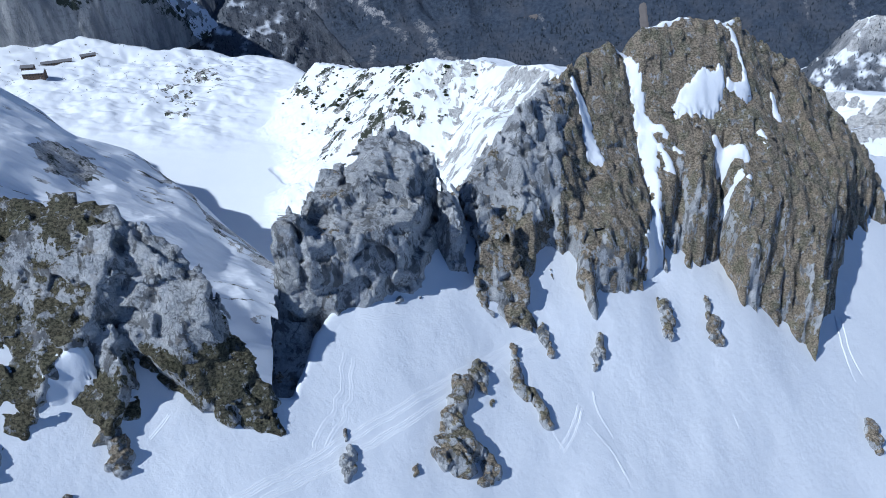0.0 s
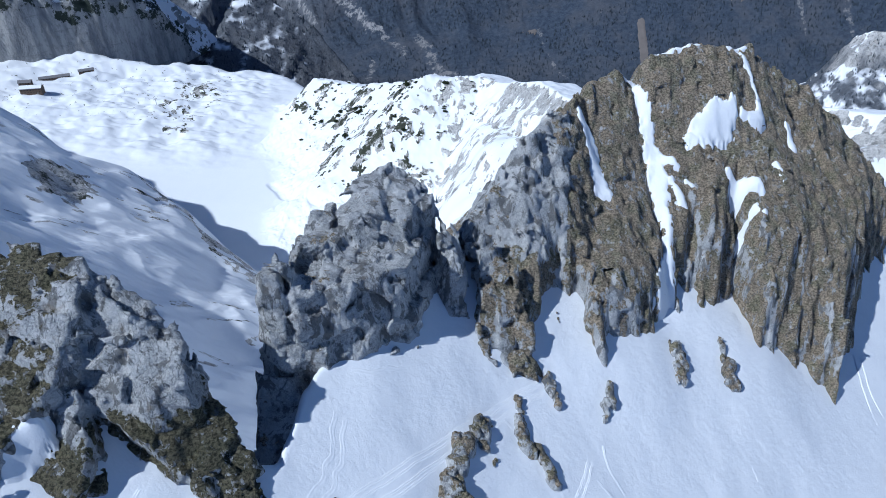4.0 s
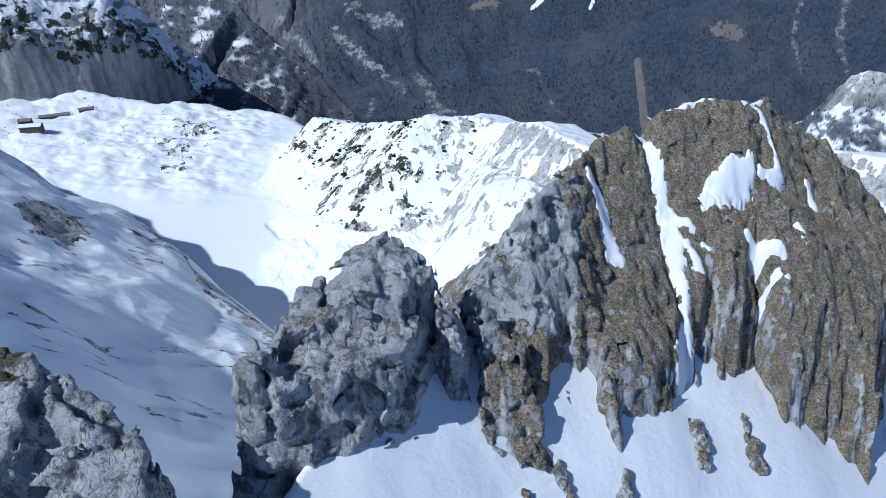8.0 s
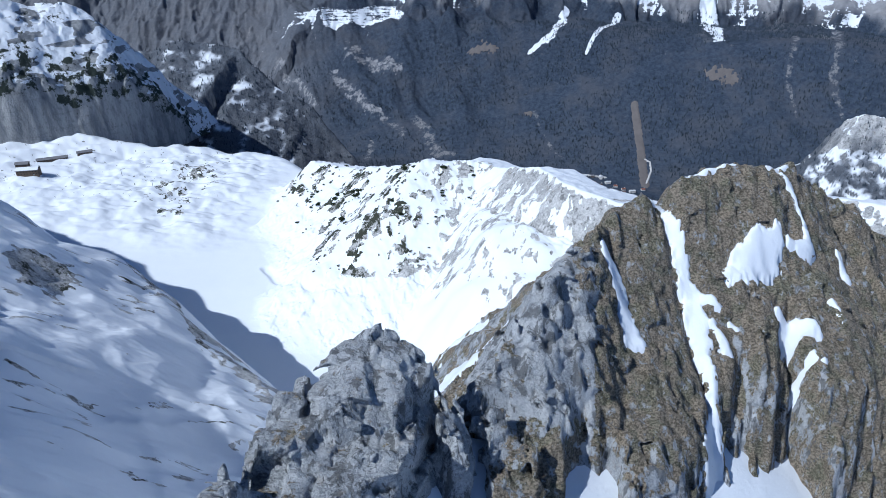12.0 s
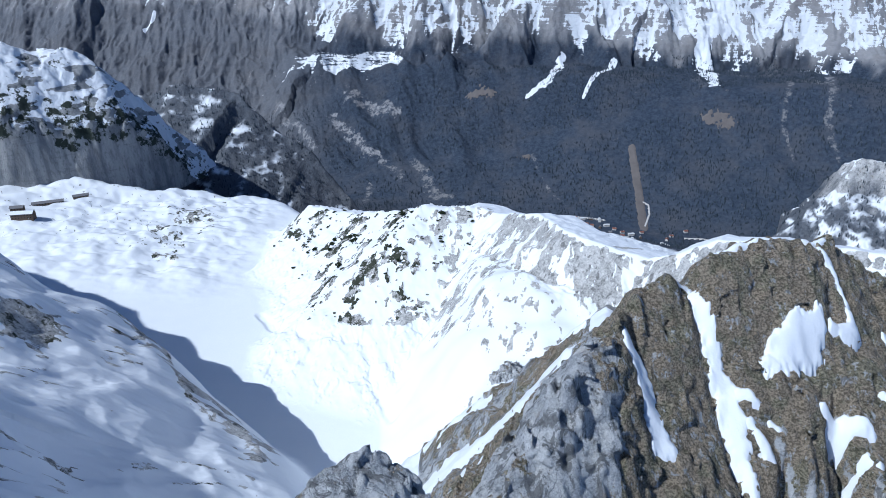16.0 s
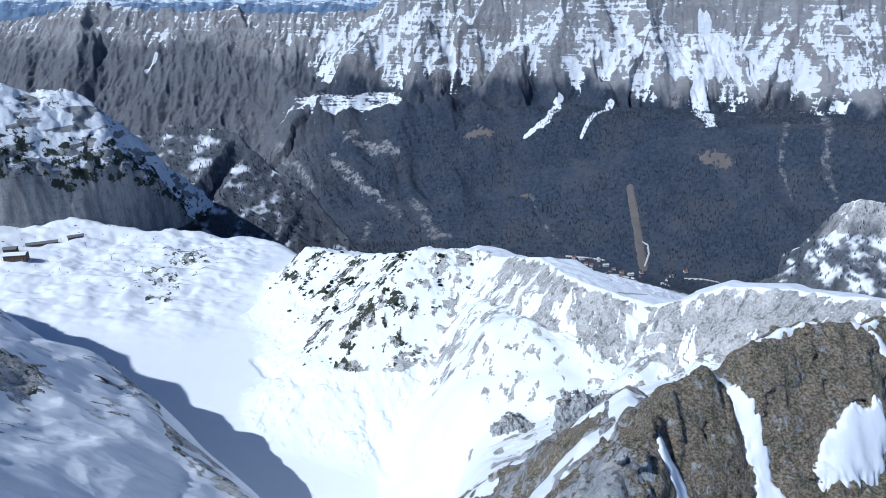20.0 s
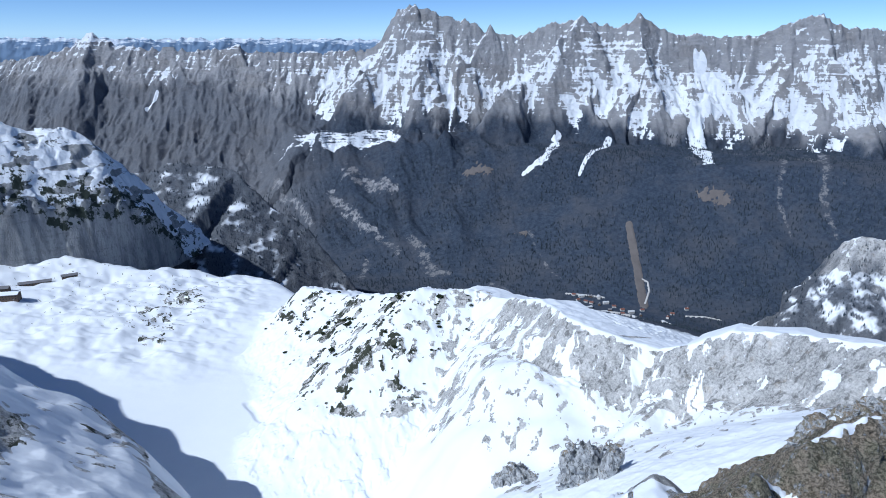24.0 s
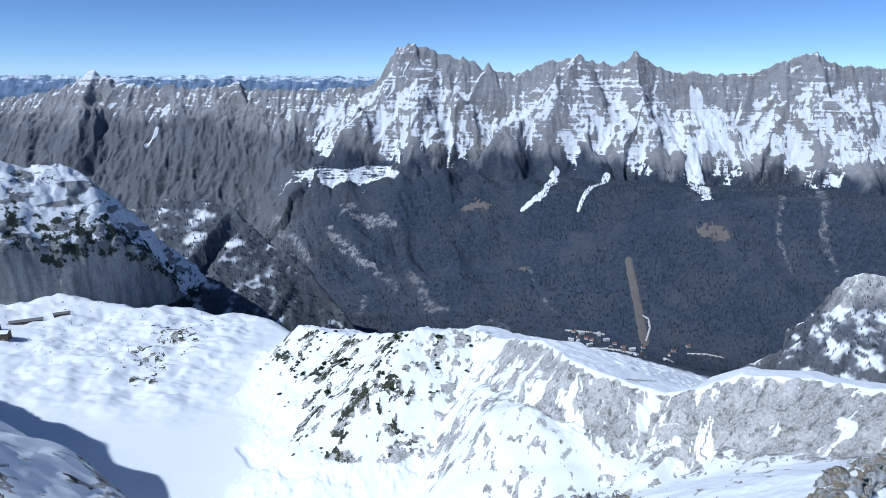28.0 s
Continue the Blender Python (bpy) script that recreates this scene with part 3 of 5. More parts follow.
# ---- meshes from arrays ----
def mesh_from(name, verts, faces, material, attrs=None, flat=False):
    me = bpy.data.meshes.new(name)
    verts, faces = np.asarray(verts, np.float32), np.asarray(faces, np.int32)
    me.vertices.add(len(verts))
    me.vertices.foreach_set("co", verts.ravel())
    n = faces.shape[1]
    me.loops.add(faces.size)
    me.loops.foreach_set("vertex_index", faces.ravel())
    me.polygons.add(len(faces))
    me.polygons.foreach_set("loop_start", np.arange(0, faces.size, n, dtype=np.int32))
    me.update(calc_edges=True)
    me.polygons.foreach_set("use_smooth", np.full(len(faces), not flat))
    for key, values in (attrs or {}).items():
        me.attributes.new(key, "FLOAT", "POINT").data.foreach_set("value", np.asarray(values, np.float32).ravel())
    me.materials.append(material)
    me.validate()
    return me


def grid_faces(rows, cols, wrap=False):
    i = np.arange(rows * cols).reshape(rows, cols)
    if wrap:
        i = np.concatenate([i, i[:, :1]], 1)
    return np.stack([i[:-1, :-1], i[:-1, 1:], i[1:, 1:], i[1:, :-1]], -1).reshape(-1, 4)


def surface_net(field, origin, step):
    """The surface field == 0 (negative inside) of a 3D array, as verts and quads."""
    inside = field < 0
    nx, ny, nz = field.shape
    corner = [(i, j, k) for i in (0, 1) for j in (0, 1) for k in (0, 1)]
    count = sum(inside[i:nx - 1 + i, j:ny - 1 + j, k:nz - 1 + k].astype(np.int8) for i, j, k in corner)
    cells = np.argwhere((count > 0) & (count < 8))
    index = np.full((nx - 1, ny - 1, nz - 1), -1, np.int64)
    index[tuple(cells.T)] = np.arange(len(cells))
    acc, num = np.zeros((len(cells), 3)), np.zeros(len(cells))
    for a in corner:
        for axis in range(3):
            if a[axis]:
                continue
            b = list(a)
            b[axis] = 1
            fa = field[tuple((cells + a).T)]
            fb = field[tuple((cells + b).T)]
            cross = (fa < 0) != (fb < 0)
            t = np.where(cross, fa / np.where(fa == fb, 1, fa - fb), 0)
            p = np.repeat(np.array(a, float)[None], len(cells), 0)
            p[:, axis] += t
            acc += p * cross[:, None]
            num += cross
    verts = (cells + acc / num[:, None]) * step + np.asarray(origin)
    quads = []
    for axis in range(3):
        lo = [slice(None)] * 3
        hi = [slice(None)] * 3
        lo[axis], hi[axis] = slice(0, -1), slice(1, None)
        change = inside[tuple(lo)] != inside[tuple(hi)]
        e = np.argwhere(change)
        u, v = (axis + 1) % 3, (axis + 2) % 3
        ok = (e[:, u] > 0) & (e[:, v] > 0) & (e[:, u] < field.shape[u] - 1) & (e[:, v] < field.shape[v] - 1)
        e = e[ok]
        ids = []
        for du, dv in ((-1, -1), (0, -1), (0, 0), (-1, 0)):
            c = e.copy()
            c[:, u] += du
            c[:, v] += dv
            ids.append(index[tuple(c.T)])
        q = np.stack(ids, 1)
        flip = ~inside[tuple(e.T)]
        q[flip] = q[flip][:, ::-1]
        quads.append(q)
    return verts, np.concatenate(quads)


def pieces(count, faces):
    """A tag for each vertex that is the same all over one connected piece."""
    tag = np.arange(count)
    while True:
        low = tag[faces].min(1)
        nxt = tag.copy()
        for k in range(4):
            np.minimum.at(nxt, faces[:, k], low)
        nxt = nxt[nxt]
        if (nxt == tag).all():
            return tag
        tag = nxt


def rock_mesh(name, shape, rough, box, step, material, extra=None, reach=7.0):
    """A crag: the solid shape(x, y, z) < 0 inside box, its skin broken up by rough(x, y, z)."""
    gx, gy, gz = (np.arange(a, b + step, step, dtype=np.float32) for a, b in zip(*box))
    x, y = np.meshgrid(gx, gy, indexing="ij")
    field = np.array(np.broadcast_to(shape(x[:, :, None], y[:, :, None], gz[None, None, :]), (len(gx), len(gy), len(gz))), np.float32)
    near = np.nonzero(np.abs(field) < reach)
    field[near] += rough(gx[near[0]], gy[near[1]], gz[near[2]]).astype(np.float32)
    for axis in range(3):
        edge = [slice(None)] * 3
        for side in (0, -1):
            edge[axis] = side
            field[tuple(edge)] = np.maximum(field[tuple(edge)], 0.3 * step)
    verts, faces = surface_net(field, box[0], step)
    tag = pieces(len(verts), faces)
    sizes = np.bincount(tag, minlength=len(verts))
    faces = faces[sizes[tag[faces[:, 0]]] > 0.3 * sizes.max()]
    used, index = np.unique(faces, return_inverse=True)
    verts, faces = verts[used], index.reshape(-1, 4)
    return mesh_from(name, verts, faces, material, extra(verts) if extra else None)


def prism(x, y, z, plan, tops, foot, batter=0.1):
    """A block of rock: the signed distance, roughly, of an upright prism over the plan (anticlockwise corners), cut by sloping planes
    (x, y, height there, rise along x, rise along y); its sides lean in by batter above the level foot."""
    d = None
    for (ax, ay), (bx, by) in zip(plan, plan[1:] + plan[:1]):
        ll = math.hypot(bx - ax, by - ay)
        e = (x - ax) * ((by - ay) / ll) - (y - ay) * ((bx - ax) / ll)
        d = e if d is None else np.maximum(d, e)
    d = d + batter * (z - foot)
    for px, py, pz, rx, ry in tops:
        d = np.maximum(d, (z - (pz + rx * (x - px) + ry * (y - py))) / math.sqrt(1 + rx * rx + ry * ry))
    return d


def cluster(blocks, k):
    """Several prisms run together."""
    def shape(x, y, z):
        return functools.reduce(lambda a, b: soft_min(a, b, k), [prism(x, y, z, *b) for b in blocks])
    return shape


def ellipsoid(x, y, z, c, r, turn=0.0, lean=0.0, power=2.0):
    """A rounded block: the signed distance, roughly, of a superellipsoid."""
    a = radians(turn)
    dx, dy, dz = x - c[0], y - c[1], z - c[2]
    dx = dx - lean * dz
    px, py = dx * math.cos(a) + dy * math.sin(a), -dx * math.sin(a) + dy * math.cos(a)
    q = (np.abs(px / r[0]) ** power + np.abs(py / r[1]) ** power + np.abs(dz / r[2]) ** power) ** (1 / power)
    return (q - 1) * min(r)


# ---- the ground: one sheet from under the camera to the foot of the far range ----
def build_ground():
    front = np.radians(np.linspace(-37, 37, 740))
    back = np.radians(np.linspace(37, 323, 80))[1:-1]
    az = np.concatenate([front, back])
    stops = [(4, 60, 24), (60, 300, 190), (300, 560, 120), (560, 1260, 390), (1260, 1800, 140), (1800, 4950, 150)]
    r = np.concatenate([a * (b / a) ** (np.arange(n) / n) for a, b, n in stops] + [[4950]])
    rr, aa = np.meshgrid(r, az, indexing="ij")
    x, y = rr * np.sin(aa), rr * np.cos(aa)
    z = land(x, y)
    dr, da = np.gradient(z, axis=0) / np.gradient(rr, axis=0), np.gradient(z, axis=1) / (rr * np.gradient(aa, axis=1))
    slope = np.hypot(dr, da)
    snow = snow_cover(x, y, z, slope)
    wood = smooth(-600, -660, z + 25 * fbm(x / 120, y / 120, 2.2, 3)) * smooth(1640, 1760, y)
    wood = np.maximum(wood, smooth(2000, 2200, y))
    z = z - 25 * smooth(3250, 3450, y)
    bare = bare_ground(x, y)
    v = np.stack([x, y, z], -1).reshape(-1, 3)
    me = mesh_from("ground", v, grid_faces(*x.shape, wrap=True)[:, ::-1], M_GROUND, {"snow": snow, "wood": wood, "bare": bare, "scrub": 0.2 + 0.34 * smooth(60, -60, x) * smooth(900, 1000, y) + 0.24 * smooth(-150, -200, x) * smooth(1000, 900, y)})
    tagged(new("ground", me), "snow-covered mountain basin with grey rock falling to a dark forest valley", "mountain ground", kind="structure")


def snow_cover(x, y, z, slope):
    """1 where snow lies, 0 on bare rock, between on broken ground."""
    s = np.full(np.shape(x), 0.95)
    # broken crags on the left half of the basin wall
    da, za, ra = along(x, y, BASIN_WALL_A)
    on_a = smooth(2, 9, da + 6 * fbm(x / 16, y / 16, 4.8, 2)) * smooth(-536, -522, z - 0.12 * (x + 200)) * smooth(330, 230, da) * smooth(130, 60, x)
    s = s - 0.92 * on_a * wall_rocks(x, y)
    # the grey cliff band under the crest of the right half
    d, zc, run = along(x, y, BASIN_WALL_B)
    tall = cliff_tall(x, y)
    teeth = ridged((run + 22 * fbm(x / 34, y / 34, 8.4, 3)) / 38, d / 130, 4.4, 4, 0.6)
    low = tall * (0.15 + 1.15 * smooth(0.25, 1.0, teeth))
    band = smooth(3, 6, d + 5 * fbm(x / 14, y / 14, 1.7, 3)) * smooth(1.15, 0.8, d / low) * smooth(75, 140, run)
    s = s - (0.85 - 0.3 * smooth(0.15, 0.35, fbm(x / 16, y / 16, 5.4, 3)) - 0.5 * smooth(0.80, 0.95, ridged(run / 26 + 0.2 * d / 26, d / 90, 7.7, 3))) * band
    s = s - 0.7 * smooth(0.86, 1.0, ridged(run / 20, d / 75, 3.9, 3)) * smooth(0.0, 0.2, fbm(x / 50, y / 50, 6.6, 2)) * smooth(10, 40, d) * smooth(170, 100, d) * smooth(60, 110, run)
    u, v = 0.9 * x - 0.45 * y, 0.45 * x + 0.9 * y
    stray = smooth(0.0, 0.1, fbm(u / 13, v / 20, 4.6, 4, 0.62) + 0.5 * fbm(u / 60, v / 60, 8.6, 2) - 0.42 - 0.25 * smooth(70, 200, d))
    s = s - 0.85 * stray * smooth(14, 40, d) * smooth(260, 180, d) * smooth(-20, 40, x) * smooth(560, 620, y)
    for lane in ([(246, 764, 2.0), (222, 742, 2.4)], [(269, 879, 1.6), (248, 868, 2.6), (226, 858, 2.0)], [(206, 846, 2.0), (196, 838, 2.0)]):
        s = s - 1.2 * smooth(1.3, 0.8, lane_distance(x, y, lane))
    # ribs on the north slope
    edge = (x + y - 425) / 1.414 + 26 * perlin(x / 110 - y / 110, 2.5, 0.5)
    north = smooth(-150, -180, x) * smooth(330, 360, y) * smooth(1000, 940, y) * smooth(-580, -565, z)
    rib = smooth(38, 6, np.abs(edge + 6)) * smooth(0.42, 0.62, ridged(x / 24, y / 24, 1.3, 4)) * smooth(-0.3, 0.1, fbm(x / 70, y / 70, 6.7, 2))
    s = s - north * (0.95 * rib + 0.62 * smooth(0.66, 0.86, north_ribs(x, y)) * smooth(-0.12, 0.12, fbm(x / 110, y / 110, 3.2, 3)))
    s = np.where(north > 0.5, np.minimum(s + 0.12, 1.08), s)
    s = s - 0.9 * smooth(34, 18, np.hypot(x + 405, (y - 657) * 0.8) + 14 * fbm(x / 12, y / 12, 1.5, 3))
    # spur and east rib: rock and turf
    behind, _, _ = along(x, y, NEAR_CREST)
    sp = np.minimum(np.abs(along(x, y, SPUR)[0]) - 8, np.abs(along(x, y, EAST_RIB)[0]))
    s = s - 0.7 * smooth(20, 8, sp) * smooth(2, -10, behind) * smooth(0.1, 0.24, fbm(x / 24, y / 24, 2.9, 4))
    # rocks among the drifts in the west of the basin
    s = s - 0.6 * smooth(0.84, 0.98, ridged(x / 48, y / 20, 6.6, 4)) * smooth(-420, -520, x) * smooth(1300, 1400, y)
    s = s - 0.6 * smooth(0.8, 1.1, slope) * smooth(0, -4, behind) * smooth(-45, -20, behind)
    return np.clip(s, 0, 1.15)


def bare_ground(x, y):
    """Scree and cliffs that break the forest."""
    b = 0.30 * smooth(0.2, 0.7, fbm(x / 240, y / 240, 8.8, 4)) + 0.25 * smooth(0.75, 1.0, ridged(x / 170, y / 260, 1.9, 4)) * smooth(700, 0, x)
    for lane in SCREES:
        b = np.maximum(b, (0.70 if lane[0][0] < 200 else 0.64) * smooth(1.8, 0.4, lane_distance(x, y, lane) + 0.5 * fbm(x / 40, y / 60, 3.7, 3)))
    return b


# ---- near crags ----
def facets(x, y, z):
    """Blocks bounded by joints: a random number for each block, how far a place lies from the block's edge, and a plane tilted at random through the block."""
    x, y, z = (np.asarray(c, np.float32) for c in (x, y, z))
    value, edge, tilt = (np.empty(len(x), np.float32) for _ in range(3))
    for a in range(0, len(x), 20000):
        p = [c[a:a + 20000] for c in (x, y, z)]
        base = [np.floor(c - 0.5).astype(np.int32) for c in p]
        best, second, pick, lean = np.full(len(p[0]), 9.0, np.float32), np.full(len(p[0]), 9.0, np.float32), np.zeros(len(p[0]), np.int32), np.zeros(len(p[0]), np.float32)
        for i, j, k in itertools.product((0, 1), repeat=3):
            h = _perm[(_perm[(_perm[(base[0] + i) & 511] + base[1] + j) & 511] + base[2] + k) & 511]
            dx, dy, dz = p[0] - (base[0] + i + 0.5 + 0.32 * _gx[h]), p[1] - (base[1] + j + 0.5 + 0.32 * _gy[h]), p[2] - (base[2] + k + 0.5 + 0.32 * _gz[h])
            d = dx * dx + dy * dy + dz * dz
            nearer = d < best
            second = np.where(nearer, best, np.minimum(second, d))
            pick = np.where(nearer, h, pick)
            q = (h + 37) & 511
            lean = np.where(nearer, dx * _gx[q] + dy * _gy[q] + dz * _gz[q], lean)
            best = np.minimum(best, d)
        value[a:a + 20000] = (_perm[(pick + 91) & 511] % 97) / 96.0
        edge[a:a + 20000], tilt[a:a + 20000] = np.sqrt(second) - np.sqrt(best), lean
    return value, edge, tilt


def craggy(size=1.0, block=5.0, tall=1.25, wave=1.0):
    """Roughness of limestone: jointed blocks in three sizes with flat, tilted faces, split by cracks."""
    def rough(x, y, z):
        wx, wy = x + 1.1 * perlin(x / 8, y / 8, z / 8), y + 1.1 * perlin(y / 8, z / 8, x / 8)
        bed = z + 0.22 * x - 0.12 * y + 0.9 * perlin(x / 10, y / 10, z / 10)
        n = wave * 1.3 * perlin(wx / 14, wy / 14, z / 18)
        for k, lean, crack in ((1.0, 0.44, 0.24), (0.43, 0.32, 0.12), (0.18, 0.18, 0.04)):
            b = block * k
            v, e, t = facets(wx / b + 9 * k, wy / b, bed / (b * tall))
            n = n + b * (0.12 * (v - 0.5) + lean * t) + crack * np.exp(-(e / 0.06) ** 2)
        n = n + 0.12 * perlin(x / 1.3, y / 1.3, z / 1.3)
        return (size(x, y, z) if callable(size) else size) * n
    return rough


def top_map(verts, box, step):
    """The highest point of a mesh over each cell of a plan grid, gaps filled, lightly smoothed."""
    x0, y0, x1, y1 = box
    nx, ny = int((x1 - x0) / step) + 1, int((y1 - y0) / step) + 1
    m = np.full((nx, ny), -1e3)
    i, j = ((verts[:, 0] - x0) / step).astype(int), ((verts[:, 1] - y0) / step).astype(int)
    ok = (i >= 0) & (j >= 0) & (i < nx) & (j < ny)
    np.maximum.at(m, (i[ok], j[ok]), verts[ok, 2])
    for _ in range(3):
        p = np.pad(m, 1, constant_values=-1e3)
        around = np.max([p[1 + a:nx + 1 + a, 1 + b:ny + 1 + b] for a in (-1, 0, 1) for b in (-1, 0, 1)], 0)
        m = np.where(m < -900, around, m)
    for _ in range(6):
        p = np.pad(m, 1, mode="edge")
        m = (p[:-2, 1:-1] + p[2:, 1:-1] + p[1:-1, :-2] + p[1:-1, 2:] + 2 * m) / 6
    return m


def snow_patch(lane, heights, box, step, label, thick=0.8, ragged=0.48, fine=0.36):
    """Old snow lying on rock along a lane of (x, y, half width): a skin that sinks into the rock at its ragged rim."""
    lane = np.array(lane, float)
    x0, y0 = box[:2]
    reach = lane[:, 2].max() * 1.9 + 2.5
    gx = np.arange(lane[:, 0].min() - reach, lane[:, 0].max() + reach, fine)
    gy = np.arange(lane[:, 1].min() - reach, lane[:, 1].max() + reach, fine)
    x, y = np.meshgrid(gx, gy, indexing="ij")
    inside = np.full(x.shape, -9.0)
    for a, b in list(zip(lane[:-1], lane[1:])) or [(lane[0], lane[0])]:
        dx, dy = b[0] - a[0], (b[1] - a[1]) * 1.5
        s = np.clip(((x - a[0]) * dx + (y - a[1]) * 1.5 * dy) / max(dx * dx + dy * dy, 1e-6), 0, 1)
        d = np.hypot(x - a[0] - s * dx, (y - a[1]) * 1.5 - s * dy)
        inside = np.maximum(inside, a[2] + s * (b[2] - a[2]) - d)
    inside = inside + ragged * (0.6 + lane[:, 2].mean()) * fbm(x / 3.6, y / 2.8, 0.3, 6, 0.72)
    i, j = np.clip((x - x0) / step - 0.5, 0, heights.shape[0] - 2), np.clip((y - y0) / step - 0.5, 0, heights.shape[1] - 2)
    a, b = i.astype(int), j.astype(int)
    u, v = i - a, j - b
    h = heights[a, b] * (1 - u) * (1 - v) + heights[a + 1, b] * u * (1 - v) + heights[a, b + 1] * (1 - u) * v + heights[a + 1, b + 1] * u * v
    z = h + thick * (np.tanh(inside / 0.9) - 0.15) - 2.2 * np.maximum(-inside - 0.15, 0) + 0.06 * fbm(x / 2, y / 2, 1.1, 2)
    keep = inside > -1.9
    faces = grid_faces(*x.shape)[:, ::-1]
    faces = faces[keep.ravel()[faces].all(1)]
    used, index = np.unique(faces, return_inverse=True)
    v = np.stack([x, y, z], -1).reshape(-1, 3)[used]
    ob = new("snow_patch", mesh_from("snow_patch", v, index.reshape(-1, 4), M_SNOW))
    return tagged(ob, label, "snow patch", "snow patches on the peak")


def split_thing(name, me, label, category, regions):
    """Splits a rock mesh into parts. regions: pairs of (part name, label, test of face middles), the last takes the rest."""
    root = tagged(new(name), label, category)
    n, m = len(me.vertices), len(me.polygons)
    co, no, loops = np.empty(n * 3, np.float32), np.empty(n * 3, np.float32), np.empty(m * 4, np.int32)
    me.vertices.foreach_get("co", co)
    me.vertex_normals.foreach_get("vector", no)
    me.loops.foreach_get("vertex_index", loops)
    marks = {a.name: np.empty(n, np.float32) for a in me.attributes if a.name in ("turf", "dark_turf")}
    for key, values in marks.items():
        me.attributes[key].data.foreach_get("value", values)
    co, no, faces = co.reshape(-1, 3), no.reshape(-1, 3), loops.reshape(-1, 4)
    mid = co[faces].mean(1)
    left = np.ones(m, bool)
    for part_name, text, test in regions:
        mine = left & (test(*mid.T) if test else True)
        left = left & ~mine
        if not mine.any():
            continue
        used, index = np.unique(faces[mine], return_inverse=True)
        p = mesh_from(part_name, co[used], index.reshape(-1, 4), me.materials[0], {key: values[used] for key, values in marks.items()})
        p.normals_split_custom_set_from_vertices(no[used])
        ob = new(part_name, p)
        ob.parent = root
        if text:
            ob["label"] = text
    bpy.data.meshes.remove(me)
    return co


def facet_rock(c, r, turn, seed):
    """An angular block: an ellipsoid cut by a few flat faces."""
    rng = np.random.RandomState(seed)
    cuts = rng.normal(size=(13, 3))
    cuts /= np.linalg.norm(cuts, axis=1)[:, None]
    off = rng.uniform(0.62, 0.95, 13)
    a = radians(turn)

    def shape(x, y, z):
        px, py = ((x - c[0]) * math.cos(a) + (y - c[1]) * math.sin(a)) / r[0], (-(x - c[0]) * math.sin(a) + (y - c[1]) * math.cos(a)) / r[1]
        pz = (z - c[2]) / r[2]
        d = np.sqrt(px * px + py * py + pz * pz) - 1
        for n, o in zip(cuts, off):
            d = np.maximum(d, px * n[0] + py * n[1] + pz * n[2] - o)
        return d * min(r)
    return shape


def union(blocks, k):
    def shape(x, y, z):
        d = None
        for c, r, turn, power in blocks:
            e = ellipsoid(x, y, z, c, r, turn, 0.0, power)
            d = e if d is None else soft_min(d, e, k)
        return d
    return shape


